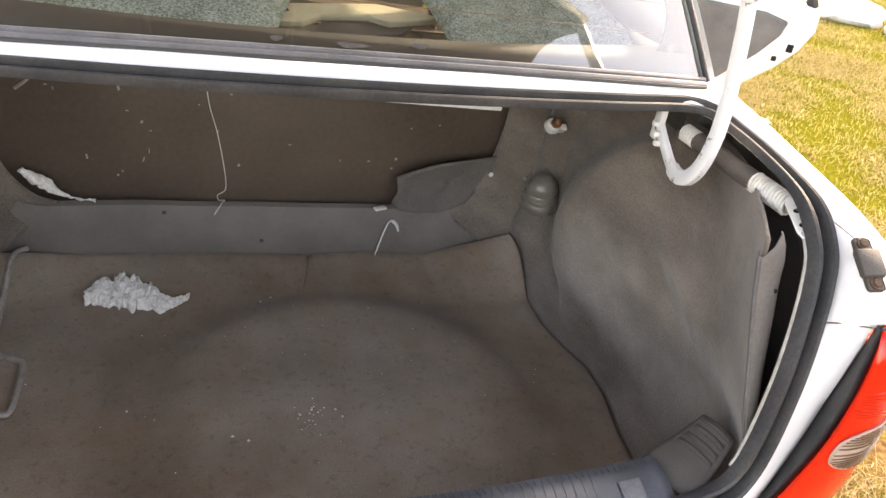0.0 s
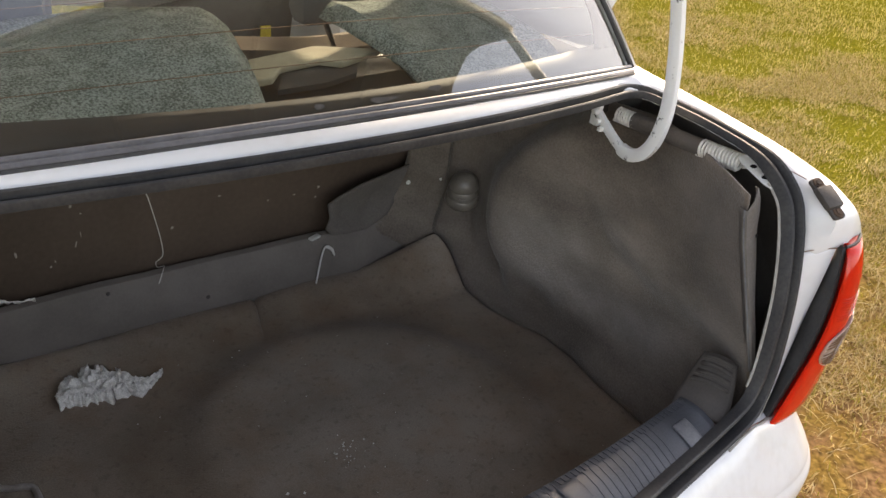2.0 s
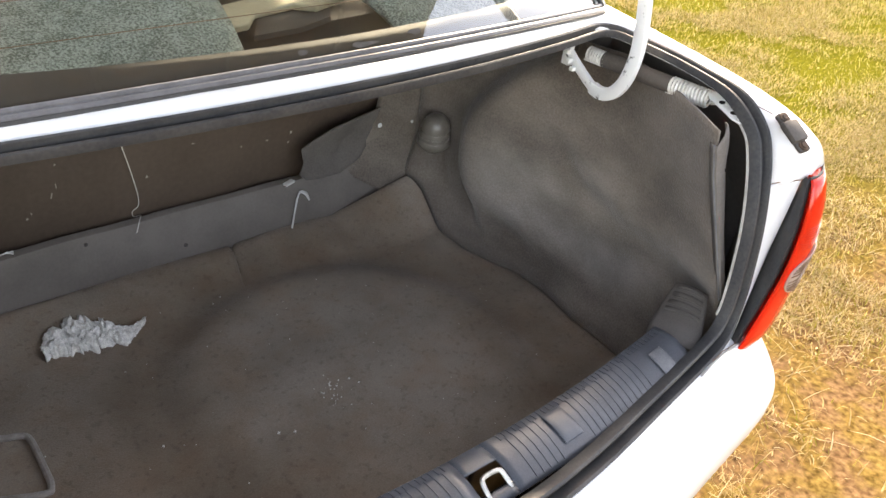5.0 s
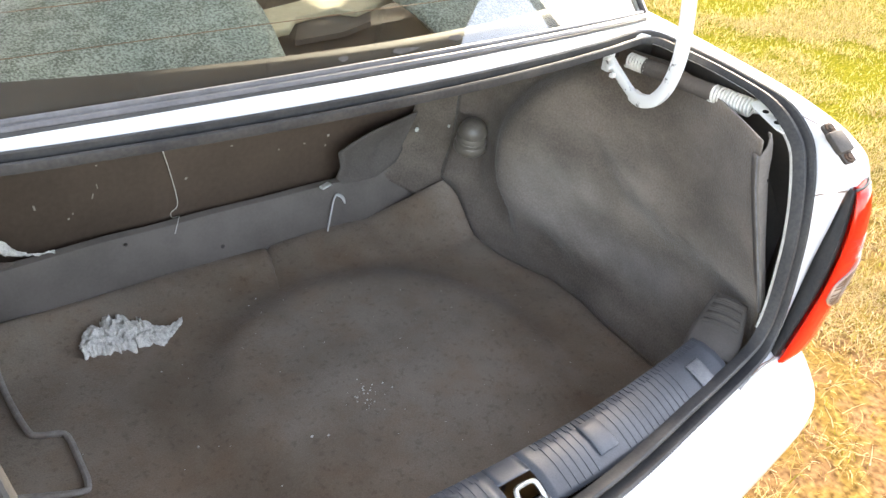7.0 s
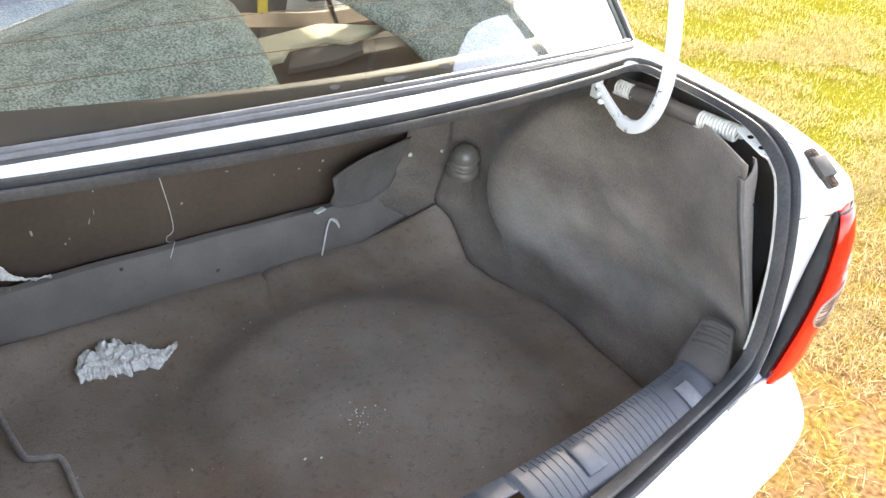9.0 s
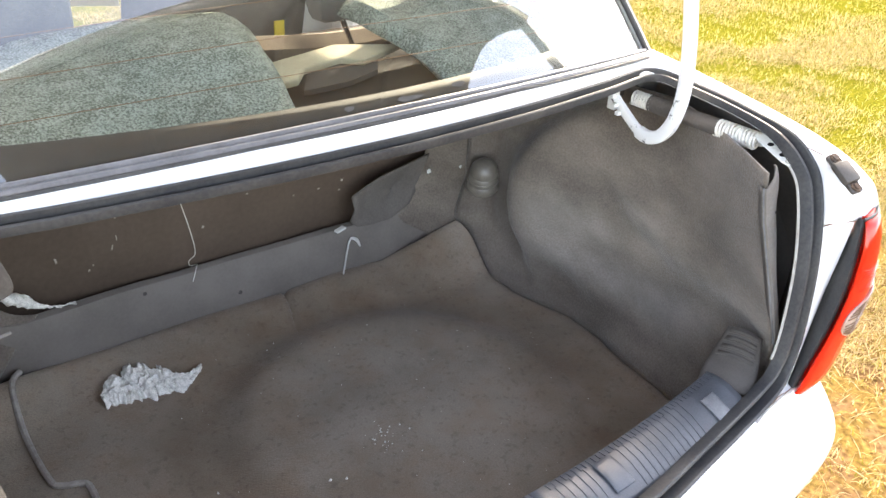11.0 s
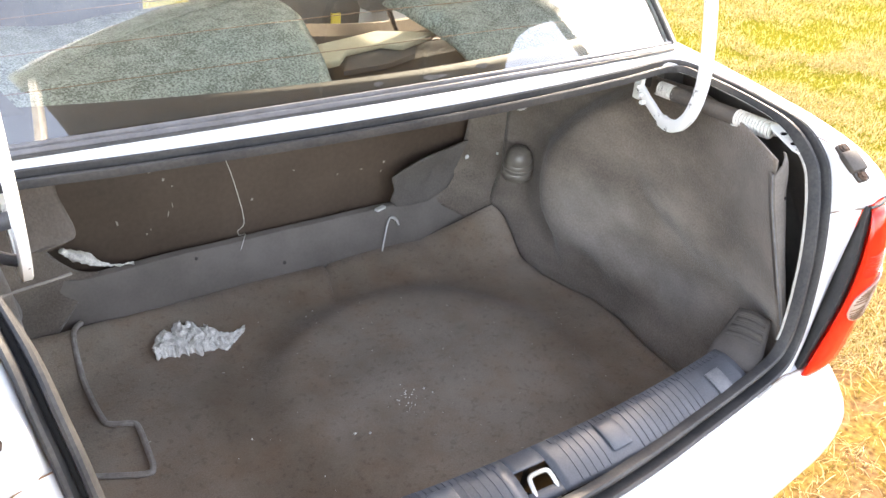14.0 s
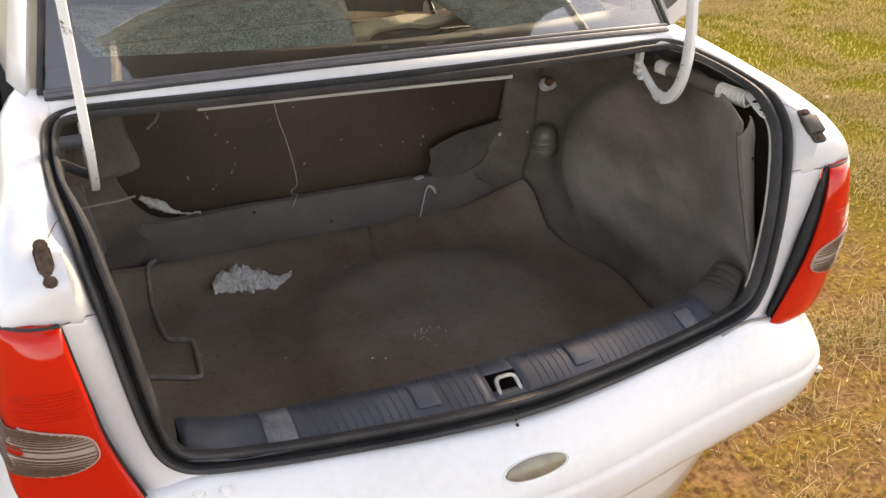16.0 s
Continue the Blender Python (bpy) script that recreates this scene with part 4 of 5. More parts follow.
def rib_mesh(name, spans, mat, k=1.0):
    path = [sill_point(0, u) - sill_point(0, 0) for u in spans]
    bm = bmesh.new()
    rows = []
    for p in path:
        rows.append([bm.verts.new(p + Vector(o) * k) for o in ((-.0013, -.001, -.001), (-.0008, .0003, .0012), (.0008, .0003, .0012), (.0013, -.001, -.001))])
    for a, b in zip(rows, rows[1:]):
        for i in range(3):
            bm.faces.new((a[i], a[i + 1], b[i + 1], b[i]))
    bmesh.ops.recalc_face_normals(bm, faces=bm.faces)
    me = bpy.data.meshes.new(name)
    bm.to_mesh(me)
    bm.free()
    me.materials.append(mat)
    return me


RIB = rib_mesh("rib", (0.06, .25, .5, .75, .86), PLASTIC)
TOOTH = rib_mesh("tooth", (.84, .91, .97, 1.02, 1.06, 1.10, 1.16), PLASTIC, 1.15)
x = -.40
while x < .36:
    x += .0138
    if abs(x) < .055 or abs(abs(x) - .145) < .024 or abs(abs(x) - .375) < .03:
        continue
    rib = new("rib", RIB)
    rib.location = sill_point(x, 0)
    rib.rotation_euler = (0, 0, -0.30 * x)
    rib.parent = car
x = -.50
while x < .43:
    x += .0098
    if abs(x) < .04:
        continue
    tooth = new("tooth", TOOTH)
    tooth.location, tooth.rotation_euler, tooth.parent = sill_point(x, 0), (0, 0, -0.30 * x), car
for s in (1, -1):
    for xc, w, u0, u1 in ((.145, .019, .22, .82), (.388, .017, .10, .60) if s > 0 else (.376, .022, .15, .9)):
        rows = [[sill_point(s * (xc + w * (2 * i / 4 - 1)), u0 + (u1 - u0) * k / 4) + Vector((0, 0, .001)) for k in range(5)] for i in range(5)]
        part("sill_pad", grid(rows), PAD_PLASTIC if xc > .3 else PLASTIC, car, "smooth scuffed pad of the sill cover", thick=0.0025, bevel=0.0015)
    # end piece of the sill cover with slots
    if s < 0:
        continue
    near = spline([(.424, .074, .684), (.455, .090, .694), (.500, .106, .703), (.540, .112, .733)], 4)
    outer = spline([(.468, .002, .684), (.492, .012, .697), (.522, .030, .708), (.558, .056, .733)], 4)

    def end_point(t, u, lift=0.0):
        k = min(int(t * 12), 11)
        p, q = near[k].lerp(near[k + 1], t * 12 - k), outer[k].lerp(outer[k + 1], t * 12 - k)
        return p.lerp(q, u) + Vector((0, 0, .006 * math.sin(u * math.pi) + lift))
    part("sill_end", grid([[end_point(i / 12, u) for u in (0, .08, .25, .5, .75, .92, 1.0)] for i in range(13)]), DULL_PLASTIC, car, "dull black plastic end piece of the sill cover with slots", thick=-0.004)
    for k in range(4):
        t = .62 + k * .095
        part("slot", grid([[end_point(min(1, t + d), u, .0012) for u in (.12, .35, .6, .88)] for d in (0, .045)]), DARK_TRIM, car, thick=0.0005)
        part("slot_rib", tube([end_point(t - .012, u, .0016) for u in (.10, .35, .6, .9)], .0011, 5), DULL_PLASTIC, car)

# plates added behind the linings to keep stray sun out of the boot
for x in (-.674, .674):
    part("light_stop_side", box(x - .003, x + .003, .09, .962, .42, .985, .001), BACKING, car)
    # added panel and block that close the sun leak at the deck corner
    part("shelf_light_stop", box(min(x, x * .89), max(x, x * .89) + .02 * (x > 0), .44, .97, 1.058, 1.066, .001), BLACK_METAL, car)
    part("corner_light_stop", box(x - .045, x + .012, .47, .66, .99, 1.066, .002), BACKING, car)
part("light_stop_front", box(-.67, .67, .966, .974, .28, .985, .001), BLACK_METAL, car)
part("light_stop_back", box(-.48, .48, -.012, -.006, .42, .655, .001), BLACK_METAL, car)
for s in (1, -1):
    part("light_stop_corner", grid([[Vector((s * .48, .0, z)), Vector((s * .57, .035, z)), Vector((s * .675, .10, z))] for z in (.44, .655)]), BACKING, car, thick=0.003)
    part("light_stop_post", grid([[Vector((s * .625, .066, z)), Vector((s * .675, .10, z))] for z in (.655, .94)]), BACKING, car, thick=0.003)

# split in the seal by the latch, and chipped paint by the lamp
part("seal_split", box(-.0022, .0022, -.024, .004, -.010, .0035, .001, Matrix.Translation((-.026, -.070, .694)) @ Matrix.Rotation(radians(14), 4, "X")), BLACK_METAL, car, "split in the rubber seal")
part("drain_hole", lathe([(0, .0008), (.0026, .0008), (.0034, 0)], Matrix.Translation((-.026, -.0955, .6745)) @ Matrix.Rotation(radians(20), 4, "X"), 8), BLACK_METAL, car)

# ---- hinges and springs ----
def hinge(s):
    h = new("boot_hinge")
    h.parent = car
    arm = [(.555, .466, 1.030), (.555, .444, 1.014), (.555, .422, 1.000), (.555, .402, .988), (.555, .382, .980), (.555, .362, .981), (.555, .341, .994), (.555, .323, 1.026), (.555, .315, 1.08), (.555, .322, 1.15), (.555, .342, 1.24), (.555, .368, 1.32), (.555, .384, 1.36), (.555, .388, 1.385)]
    path = spline([(s * a, b, c) for a, b, c in arm], 5)
    rows = []
    for i, p in enumerate(path):
        t = (path[min(i + 1, len(path) - 1)] - path[max(i - 1, 0)]).normalized()
        nrm = Vector((s, 0, 0)).cross(t).normalized()
        w, d = 0.0068, 0.0112
        if i < 18:
            w, d = 0.0058, 0.0078
        rows.append([p + Vector((s, 0, 0)) * w * a + nrm * d * b for a, b in ((-1, -.75), (-.75, -1), (.75, -1), (1, -.75), (1, .75), (.75, 1), (-.75, 1), (-1, .75))])
    part("arm", grid(rows, closed=True), ARM_PAINT, h, "scuffed white painted gooseneck hinge arm")
    part("bracket", box(s * .555 - .0055, s * .555 + .0055, .452, .470, 1.000, 1.050, .002), PAINT_OLD, h, "white hinge bracket")
    for dy, dz in ((0, 0), (.010, .012), (.018, .026)):
        part("bracket_tab", box(s * .546 - .006, s * .546 + .004, .432 + dy, .441 + dy, .998 + dz, 1.006 + dz, .002), PAINT_OLD, h)
    # spring with its sleeve
    a, b = Vector((s * .601, .452, 1.017)), Vector((s * .617, .195, 1.026))
    ax = (b - a).normalized()
    u = ax.orthogonal().normalized()
    v = ax.cross(u)

    def coil(t0, t1, turns, r):
        n = int(turns * 12)
        return [a.lerp(b, t0 + (t1 - t0) * i / n) + (u * math.cos(2 * math.pi * i / 12) + v * math.sin(2 * math.pi * i / 12)) * r for i in range(n + 1)]
    sp = new("counter_spring")
    sp.parent = car
    part("coil", tube(coil(0, .17, 7, .0126), .0024, 6), SPRING_WHITE, sp, "pale zinc coil spring")
    part("coil", tube(coil(.70, 1.0, 12, .0140), .0026, 6), SPRING_WHITE, sp, "pale zinc coil spring")
    part("sleeve", tube([a.lerp(b, t) for t in (.15, .3, .5, .7, .72)], .0150, 14), MID_FELT, sp, "black rubber sleeve")
    part("wire_end", tube([b + v * .012, b + ax * .018, b + ax * .05 + Vector((s * -.012, 0, -.008))], .0026, 6), SPRING_WHITE, sp)
    # bracket plate with two holes, between the spring and the seal
    if s < 0:
        return
    p0, p1 = Vector((s * .610, .192, 1.040)), Vector((s * .580, .106, 1.029))
    run = (p1 - p0).normalized()
    wide = run.cross(Vector((s * -.35, -.35, .87))).normalized()
    up = wide.cross(run).normalized() * (1 if wide.cross(run).z > 0 else -1)
    rows = []
    for t, w in ((0, .006), (.12, .011), (.5, .011), (.85, .011), (1, .007)):
        q = p0.lerp(p1, t)
        rows.append([q - wide * w, q - wide * w + up * .002, q + wide * w + up * .002, q + wide * w])
    part("spring_bracket", grid(rows, closed=True), PAINT_OLD, sp, "white steel spring bracket with holes")
    for t in (.35, .7):
        q = p0.lerp(p1, t) + up * .0022
        part("bracket_hole", lathe([(0, .0004), (.0048, .0004), (.0055, 0)], Matrix.Translation(q) @ up.to_track_quat("Z", "Y").to_matrix().to_4x4(), 10), BLACK_METAL, sp)


sides(hinge)

# inner loop bracket seen by the far hinge
STRAP = spline([(-.606, .332, 1.041), (-.590, .338, 1.035), (-.573, .345, 1.020), (-.556, .352, 1.008), (-.548, .358, 1.003)], 4)
part("hinge_support", grid([[p + Vector((0, .003 * k, -.010 * k)) for k in (0, 1, 2)] for p in STRAP]), PLASTIC, car, "dark bent strap of the hinge support", thick=0.003)
part("strap_edge", tube([p + Vector((0, -.001, .001)) for p in STRAP], .0014, 5), GREY_CAP, car, "pale worn edge of the strap")
PLATE = spline([(-.606, .338, 1.052), (-.585, .345, 1.049), (-.556, .352, 1.047)], 4)
part("hinge_support", grid([[p + Vector((0, .003 * k, .010 * k)) for k in (0, 1, 2)] for p in PLATE]), PLASTIC, car, thick=0.003)
HEM = spline([(-.487, .50, 1.05), (-.487, .50, 1.008), (-.480, .498, .98), (-.473, .494, .951), (-.480, .490, .938), (-.517, .484, .932)], 5)
part("loose_lining", grid([[Vector((-.615, .47, max(p.z, .934))).lerp(p, u) + Vector((0, .006 * math.sin(u * 7 + p.z * 30), 0)) for u in (0, .2, .4, .6, .8, .95, 1)] for p in HEM]), MID_FELT, car, "loose dark lining behind the hinge", thick=-0.003)
part("hem", tube(HEM, .0016, 5), FLAP_FELT, car, "pale curled hem of the loose lining")
part("lining_edge", tube(spline([(-.605, .432, .905), (-.56, .452, .899), (-.52, .463, .896), (-.489, .470, .896)], 4), .0022, 5), GREY_CAP, car)
part("cable_loop", tube(spline([(-.40, .80, 1.0), (-.388, .80, .955), (-.395, .80, .91), (-.42, .80, .885)], 5), .003, 6), GREY_CAP, car, "pale looped cable")

# grey dome cap and little lamp on the corner lining
DOME_PLASTIC = material("beige_grey_plastic", (0.115, 0.100, 0.083), (0.165, 0.146, 0.122), rough=0.28, scale=30, fine=120, bump=0.1)
cap = new("dome_cap")
cap.parent = car
m = Matrix.Translation((.558, .797, .696)) @ Matrix.Rotation(radians(12), 4, "X") @ Matrix.Rotation(radians(-8), 4, "Y") @ Matrix.Diagonal((1.36, 1.3, 1.08, 1))
part("dome", lathe([(.025, 0), (.0262, .012), (.0262, .018), (.0250, .0195), (.0262, .021), (.0262, .027), (.0238, .031), (.0245, .034), (.022, .046), (.016, .056), (.008, .061), (0, .062)], m, 20), DOME_PLASTIC, cap, "glossy beige-grey plastic dome cap")
part("collar", lathe([(.026, -.010), (.0285, -.006), (.0285, .006), (.026, .010)], m, 20), DOME_PLASTIC, cap)
light = new("boot_lamp")
light.parent = car
m = Matrix.Translation((.547, .805, .862)) @ Matrix.Rotation(radians(50), 4, "X")
part("holder", lathe([(0, .0), (.016, 0), (.018, .008), (.014, .018), (.010, .02)], m, 14), WHITE_PLASTIC, light, "white lamp holder")
part("bulb", lathe([(.009, .018), (.011, .026), (.008, .036), (0, .040)], m, 12), ORANGE, light, "orange lamp bulb")
part("clip", box(-.012, .012, -.008, .006, -.02, .004, .003, m @ Matrix.Translation((.022, 0, 0))), WHITE_PLASTIC, light)
for x, y, z in ((.483, .900, .702), (.551, .868, .712)):
    part("lining_stud", lathe([(0, .003), (.004, .003), (.006, 0)], Matrix.Translation((x, y, z)) @ Matrix.Rotation(radians(90), 4, "X"), 8), WHITE_PLASTIC, car)

# ---- cabin ----
# black shelf under the glass, mottled felt pads, beige board
rows = [[Vector((x, y0 + 0.2 * x * x, z)) for x in [i / 12 * .60 for i in range(-12, 13)]] for y0, z in ((.372, 1.098), (.38, 1.080), (.45, 1.070), (.62, 1.062), (.68, 1.052), (.69, .985))]
part("rear_shelf", grid(rows), BLACK_METAL, car, "bare black metal rear shelf", thick=-0.004)
part("shelf_edge", prism([(-.33, .951), (-.33, .958), (-.10, .953), (.10, .9495), (.385, .944), (.385, .936), (.10, .943), (-.10, .947)], .692, .702), WHITE_PLASTIC, car, "pale raw edge of the rear shelf")


def felt_pad(x0, x1, y0, label):
    rows = []
    for i in range(17):
        v = i / 16
        row = []
        for k in range(25):
            u = k / 24
            lean = -.005 + .11 * v if x0 < 0 else -.02 * v
            x = x0 + (x1 + lean - x0) * u
            z = 1.066 + 0.055 * math.sin(min(1, v * 1.1) * math.pi / 2) * (1 - .6 * smooth_step(.93, 1.0, u if x0 < 0 else 1 - u)) * smooth_step(0, .35, v) + .007 * (1 + math.sin(u * 7 + v * 3))
            row.append(Vector((x, y0 + .14 * x * x + (.89 - y0 - .14 * x * x) * v, z + .006 * noise.noise(Vector((x * 9, v * 5, 3))))))
        rows.append(row)
    part("felt_pad", grid(rows), FELT, car, label, thick=-0.012)


felt_pad(-.56, -.055, .49, "mottled grey-green felt pad on the rear shelf")
felt_pad(.23, .57, .47, "mottled grey-green felt pad on the rear shelf")
board = part("shelf_board", prism([(-.055, .715), (-.05, .632), (.012, .642), (.045, .682), (.125, .70), (.155, .675), (.26, .72), (.15, .768), (.05, .742)], 1.074, 1.086, "z"), BEIGE, car, "beige bare board with a hole", bevel=0.003)
part("board_hole", lathe([(0, .0006), (.007, .0006), (.009, 0)], Matrix.Translation((-.012, .690, 1.0862)), 12), BLACK_METAL, car)
part("torn_trim", prism([(.01, .622), (.10, .628), (.17, .655), (.20, .70), (.06, .70)], 1.064, 1.073, "z"), DARK_TRIM, car, "torn piece of dark trim")

seat = new("rear_seat")
seat.parent = car
rows = [[Vector((x, y, z + .012 * math.cos(x * 9))) for x in [i / 10 * .62 for i in range(-10, 11)]] for y, z in ((.98, .60), (.985, .97), (.995, 1.005), (1.03, 1.022), (1.09, 1.005), (1.12, .95), (1.22, .55), (1.55, .52), (1.62, .47), (1.62, .32))]
part("cushion", grid(rows), TAN, seat, "tan cloth rear bench", thick=-0.01)
for x in (-.32, .335):
    rest = box(x - .10, x + .10, .965, 1.045, 1.045, 1.20, .034)
    part("headrest", rest, GREY_CLOTH, seat, "grey cloth headrest")
    for dx in (-.035, .055):
        part("headrest_post", tube([(x + dx + .034, .982, .975), (x + dx, .990, 1.06)], .006, 8), CHROME, seat)


def front_seat(x):
    f = new("front_seat")
    f.parent = car
    rows = [[Vector((x + w * u, y + .03 * u * u, z)) for u in (-1, -.8, -.4, 0, .4, .8, 1)] for y, z, w in ((1.86, .40, .27), (1.80, .55, .28), (1.70, .95, .27), (1.68, 1.04, .24), (1.72, 1.07, .20), (1.77, 1.02, .23), (1.88, .62, .24), (1.95, .55, .25), (2.30, .55, .25), (2.36, .48, .25), (2.36, .32, .25))]
    part("backrest", grid(rows), GREY_CLOTH, f, "dark grey cloth front seat", thick=-0.01)
    part("headrest", box(x - .12, x + .12, 1.66, 1.75, 1.10, 1.27, .03), GREY_CLOTH, f)


front_seat(-.30)
front_seat(.37)
part("dashboard", box(-.66, .66, 2.62, 2.95, .70, .98, .05), PLASTIC, car, "dark dashboard")
part("yellow_label", box(.519, .550, 1.712, 1.720, .755, .822, .001), YELLOW, car, "small yellow label")
part("cabin_floor", box(-.70, .70, .96, 3.0, .28, .30, .002), BLACK_METAL, car)

# roof, pillars, sills, bonnet
roof_rows = []
for y, z, w in ((.735, 1.425, .53), (.78, 1.448, .545), (.95, 1.475, .56), (1.3, 1.49, .575), (1.7, 1.49, .58), (2.0, 1.465, .57), (2.12, 1.44, .56)):
    roof_rows.append([Vector((w * u, y + .10 * (abs(u) ** 3) * (1 if y < 1 else -1) * (0.6 if y < 1 else .8), z - .045 * abs(u) ** 2.5 - .03 * abs(u) ** 10)) for u in [i / 10 for i in range(-10, 11)]])
part("roof", grid(roof_rows), PAINT, car, "white roof", thick=-0.02)


def flank(s):
    # C pillar between the rear window and the rear door
    rows = []
    for k in range(9):
        t = k / 8
        inner = window_base(.615).lerp(window_top(.53), t) + Vector((.012, .0, .0)) + Vector((0, -0.02, 0.02)) * math.sin(t * math.pi)
        outer = Vector((.652 - .082 * t, .50 + .42 * t + .12 * (1 - t), 1.090 + .315 * t))
        rear = Vector((.682 - .102 * t, .98 + .06 * t, 1.05 + .37 * t))
        pts = [inner + Vector((-.015, .03, -.03)), inner, inner.lerp(outer, .45) + Vector((.012, -.008, .012)), outer, outer.lerp(rear, .5), rear, rear + Vector((-.06, 0, 0))]
        rows.append([Vector((p.x * s, p.y, p.z)) for p in pts])
    part("rear_pillar", grid(rows), PAINT, car, "white rear roof pillar", thick=-0.002)
    part("roof_rail", tube([(s * .575, y, z) for y, z in ((.90, 1.415), (1.3, 1.44), (1.8, 1.44), (2.08, 1.405))], .028, 8), PAINT, car)
    part("front_pillar", tube([(s * .57, 2.08, 1.41), (s * .66, 2.55, 1.12), (s * .70, 2.78, .98)], .03, 8), PAINT, car)
    part("middle_pillar", tube([(s * .585, 1.62, 1.43), (s * .68, 1.60, 1.0), (s * .71, 1.60, .40)], .045, 8), PAINT, car)
    part("door_sill", box(s * .72 - .06, s * .72 + .06, 1.0, 2.72, .24, .36, .02), PAINT, car)
    arch = []
    for k in range(9):
        t = k / 8
        arch.append([Vector((s * (.70 + .06 * math.sin(math.pi * min(1, t * 1.2) / 2)), y, .98 - .04 * smooth_step(2.8, 3.7, y) + (max(.34, .33 + math.sqrt(max(0, .36 ** 2 - (y - 3.06) ** 2)) if abs(y - 3.06) < .36 else .34) - .98) * t)) for y in [2.66 + i * .1 for i in range(12)]])
    part("front_wing", grid(arch), PAINT, car, "white front wing", thick=-0.002)
    for y in (.62, 3.06):
        w = new("wheel")
        w.parent = car
        m = Matrix.Translation((s * .715, y, .285)) @ Matrix.Rotation(radians(90 * s), 4, "Y")
        part("tyre", lathe([(.17, -.05), (.25, -.062), (.28, -.05), (.285, 0), (.28, .05), (.25, .062), (.17, .05)], m, 32), TYRE, w)
        part("rim", lathe([(0, .05), (.05, .055), (.12, .03), (.165, .06), (.175, .07), (.175, -.07)], m, 24), STEEL, w)
    if s < 0:
        d = new("rear_door")
        d.parent = car
        part("door_skin", grid([[Vector((s * (.705 + .06 * math.sin(math.pi * min(1, t * 1.25) / 2)), y, 1.0 + (.34 - 1.0) * t)) for y in (.985, 1.1, 1.3, 1.5, 1.62)] for t in [i / 8 for i in range(9)]]), PAINT, d, thick=-0.02)
        p = part("pane", grid([[Vector((s * .695, y, 1.0)) for y in (.99, 1.3, 1.58)], [Vector((s * .60, y, 1.41)) for y in (1.03, 1.3, 1.58)]]), GLASS, d, thick=0.003)
        p.visible_shadow = False
    f = new("front_door")
    f.parent = car
    part("door_skin", grid([[Vector((s * (.705 + .06 * math.sin(math.pi * min(1, t * 1.25) / 2)), y, 1.0 + (.34 - 1.0) * t)) for y in (1.63, 1.9, 2.2, 2.5, 2.65)] for t in [i / 8 for i in range(9)]]), PAINT, f, thick=-0.02)
    p = part("pane", grid([[Vector((s * .695, y, 1.0)) for y in (1.64, 2.0, 2.64)], [Vector((s * .60, y, 1.41)) for y in (1.64, 1.9, 2.08)]]), GLASS, f, thick=0.003)
    p.visible_shadow = False


sides(flank)
wind = part("windscreen", grid([[Vector((x, 2.80 - .25 * x * x, .97)) for x in [i / 8 * .68 for i in range(-8, 9)]], [Vector((x, 2.12 - .2 * x * x, 1.43)) for x in [i / 8 * .55 for i in range(-8, 9)]]]), GLASS, car, thick=0.004)
wind.visible_shadow = False
part("bonnet", grid([[Vector((x, y - .12 * x * x * (1 if y > 3.2 else 0), z - .06 * x * x)) for x in [i / 8 * .72 for i in range(-8, 9)]] for y, z in ((2.78, .985), (2.95, .99), (3.3, .95), (3.6, .88), (3.75, .78), (3.80, .6), (3.80, .35))]), PAINT, car, "white bonnet and nose", thick=-0.003)
part("underbody", box(-.60, .60, .16, 3.6, .24, .28, .01), BLACK_METAL, car)
part("parcel_underside", box(-.62, .62, .68, .953, .972, .982, .001), BLACK_METAL, car)

# rear door standing open on the right
door = new("open_rear_door")
door.parent = car
door.location = (.74, 1.66, 0)
door.rotation_euler = (0, 0, radians(66))
# in the door's own frame it runs back along -y from its hinges
SK = [(-.02, .34), (-.02, 1.0), (-.02, 1.02), (-.30, 1.03), (-.70, 1.04), (-.84, 1.03), (-.845, .97), (-.82, .91), (-.77, .85), (-.70, .79), (-.62, .70), (-.56, .58), (-.52, .45), (-.50, .34)]
part("door_shell", prism(SK, -.055, .0, "x"), PAINT, door, "white door shell with a curved rear edge", bevel=0.012)
IN = [(-.06, .40), (-.06, .98), (-.30, 1.0), (-.70, 1.0), (-.765, .985), (-.755, .945), (-.712, .885), (-.642, .815), (-.565, .735), (-.505, .61), (-.46, .46), (-.44, .40)]
part("door_trim", prism(IN, -.066, -.052, "x"), GREY_CLOTH, door, "dark grey inner door trim", bevel=0.008)
part("window_frame", tube(spline([(-.03, -.03, 1.02), (-.045, -.05, 1.40), (-.05, -.40, 1.43), (-.045, -.64, 1.35), (-.03, -.82, 1.03)], 5), .016, 8), RUBBER, door)
p = part("pane", grid([[Vector((-.03, y, 1.02)) for y in (-.04, -.42, -.81)], [Vector((-.045, y, 1.38)) for y in (-.06, -.34, -.62)]]), GLASS, door, thick=0.003)
p.visible_shadow = False
for k, z in enumerate((.915, .880)):
    part("door_latch", box(-.058, -.040, -.802 + .034 * k, -.784 + .030 * k, z - .010 + .004 * k, z + .012 - .004 * k, .002), BLACK_METAL, door, "black door latch")

# boot lid standing open above the opening
lid = new("boot_lid")
lid.parent = car
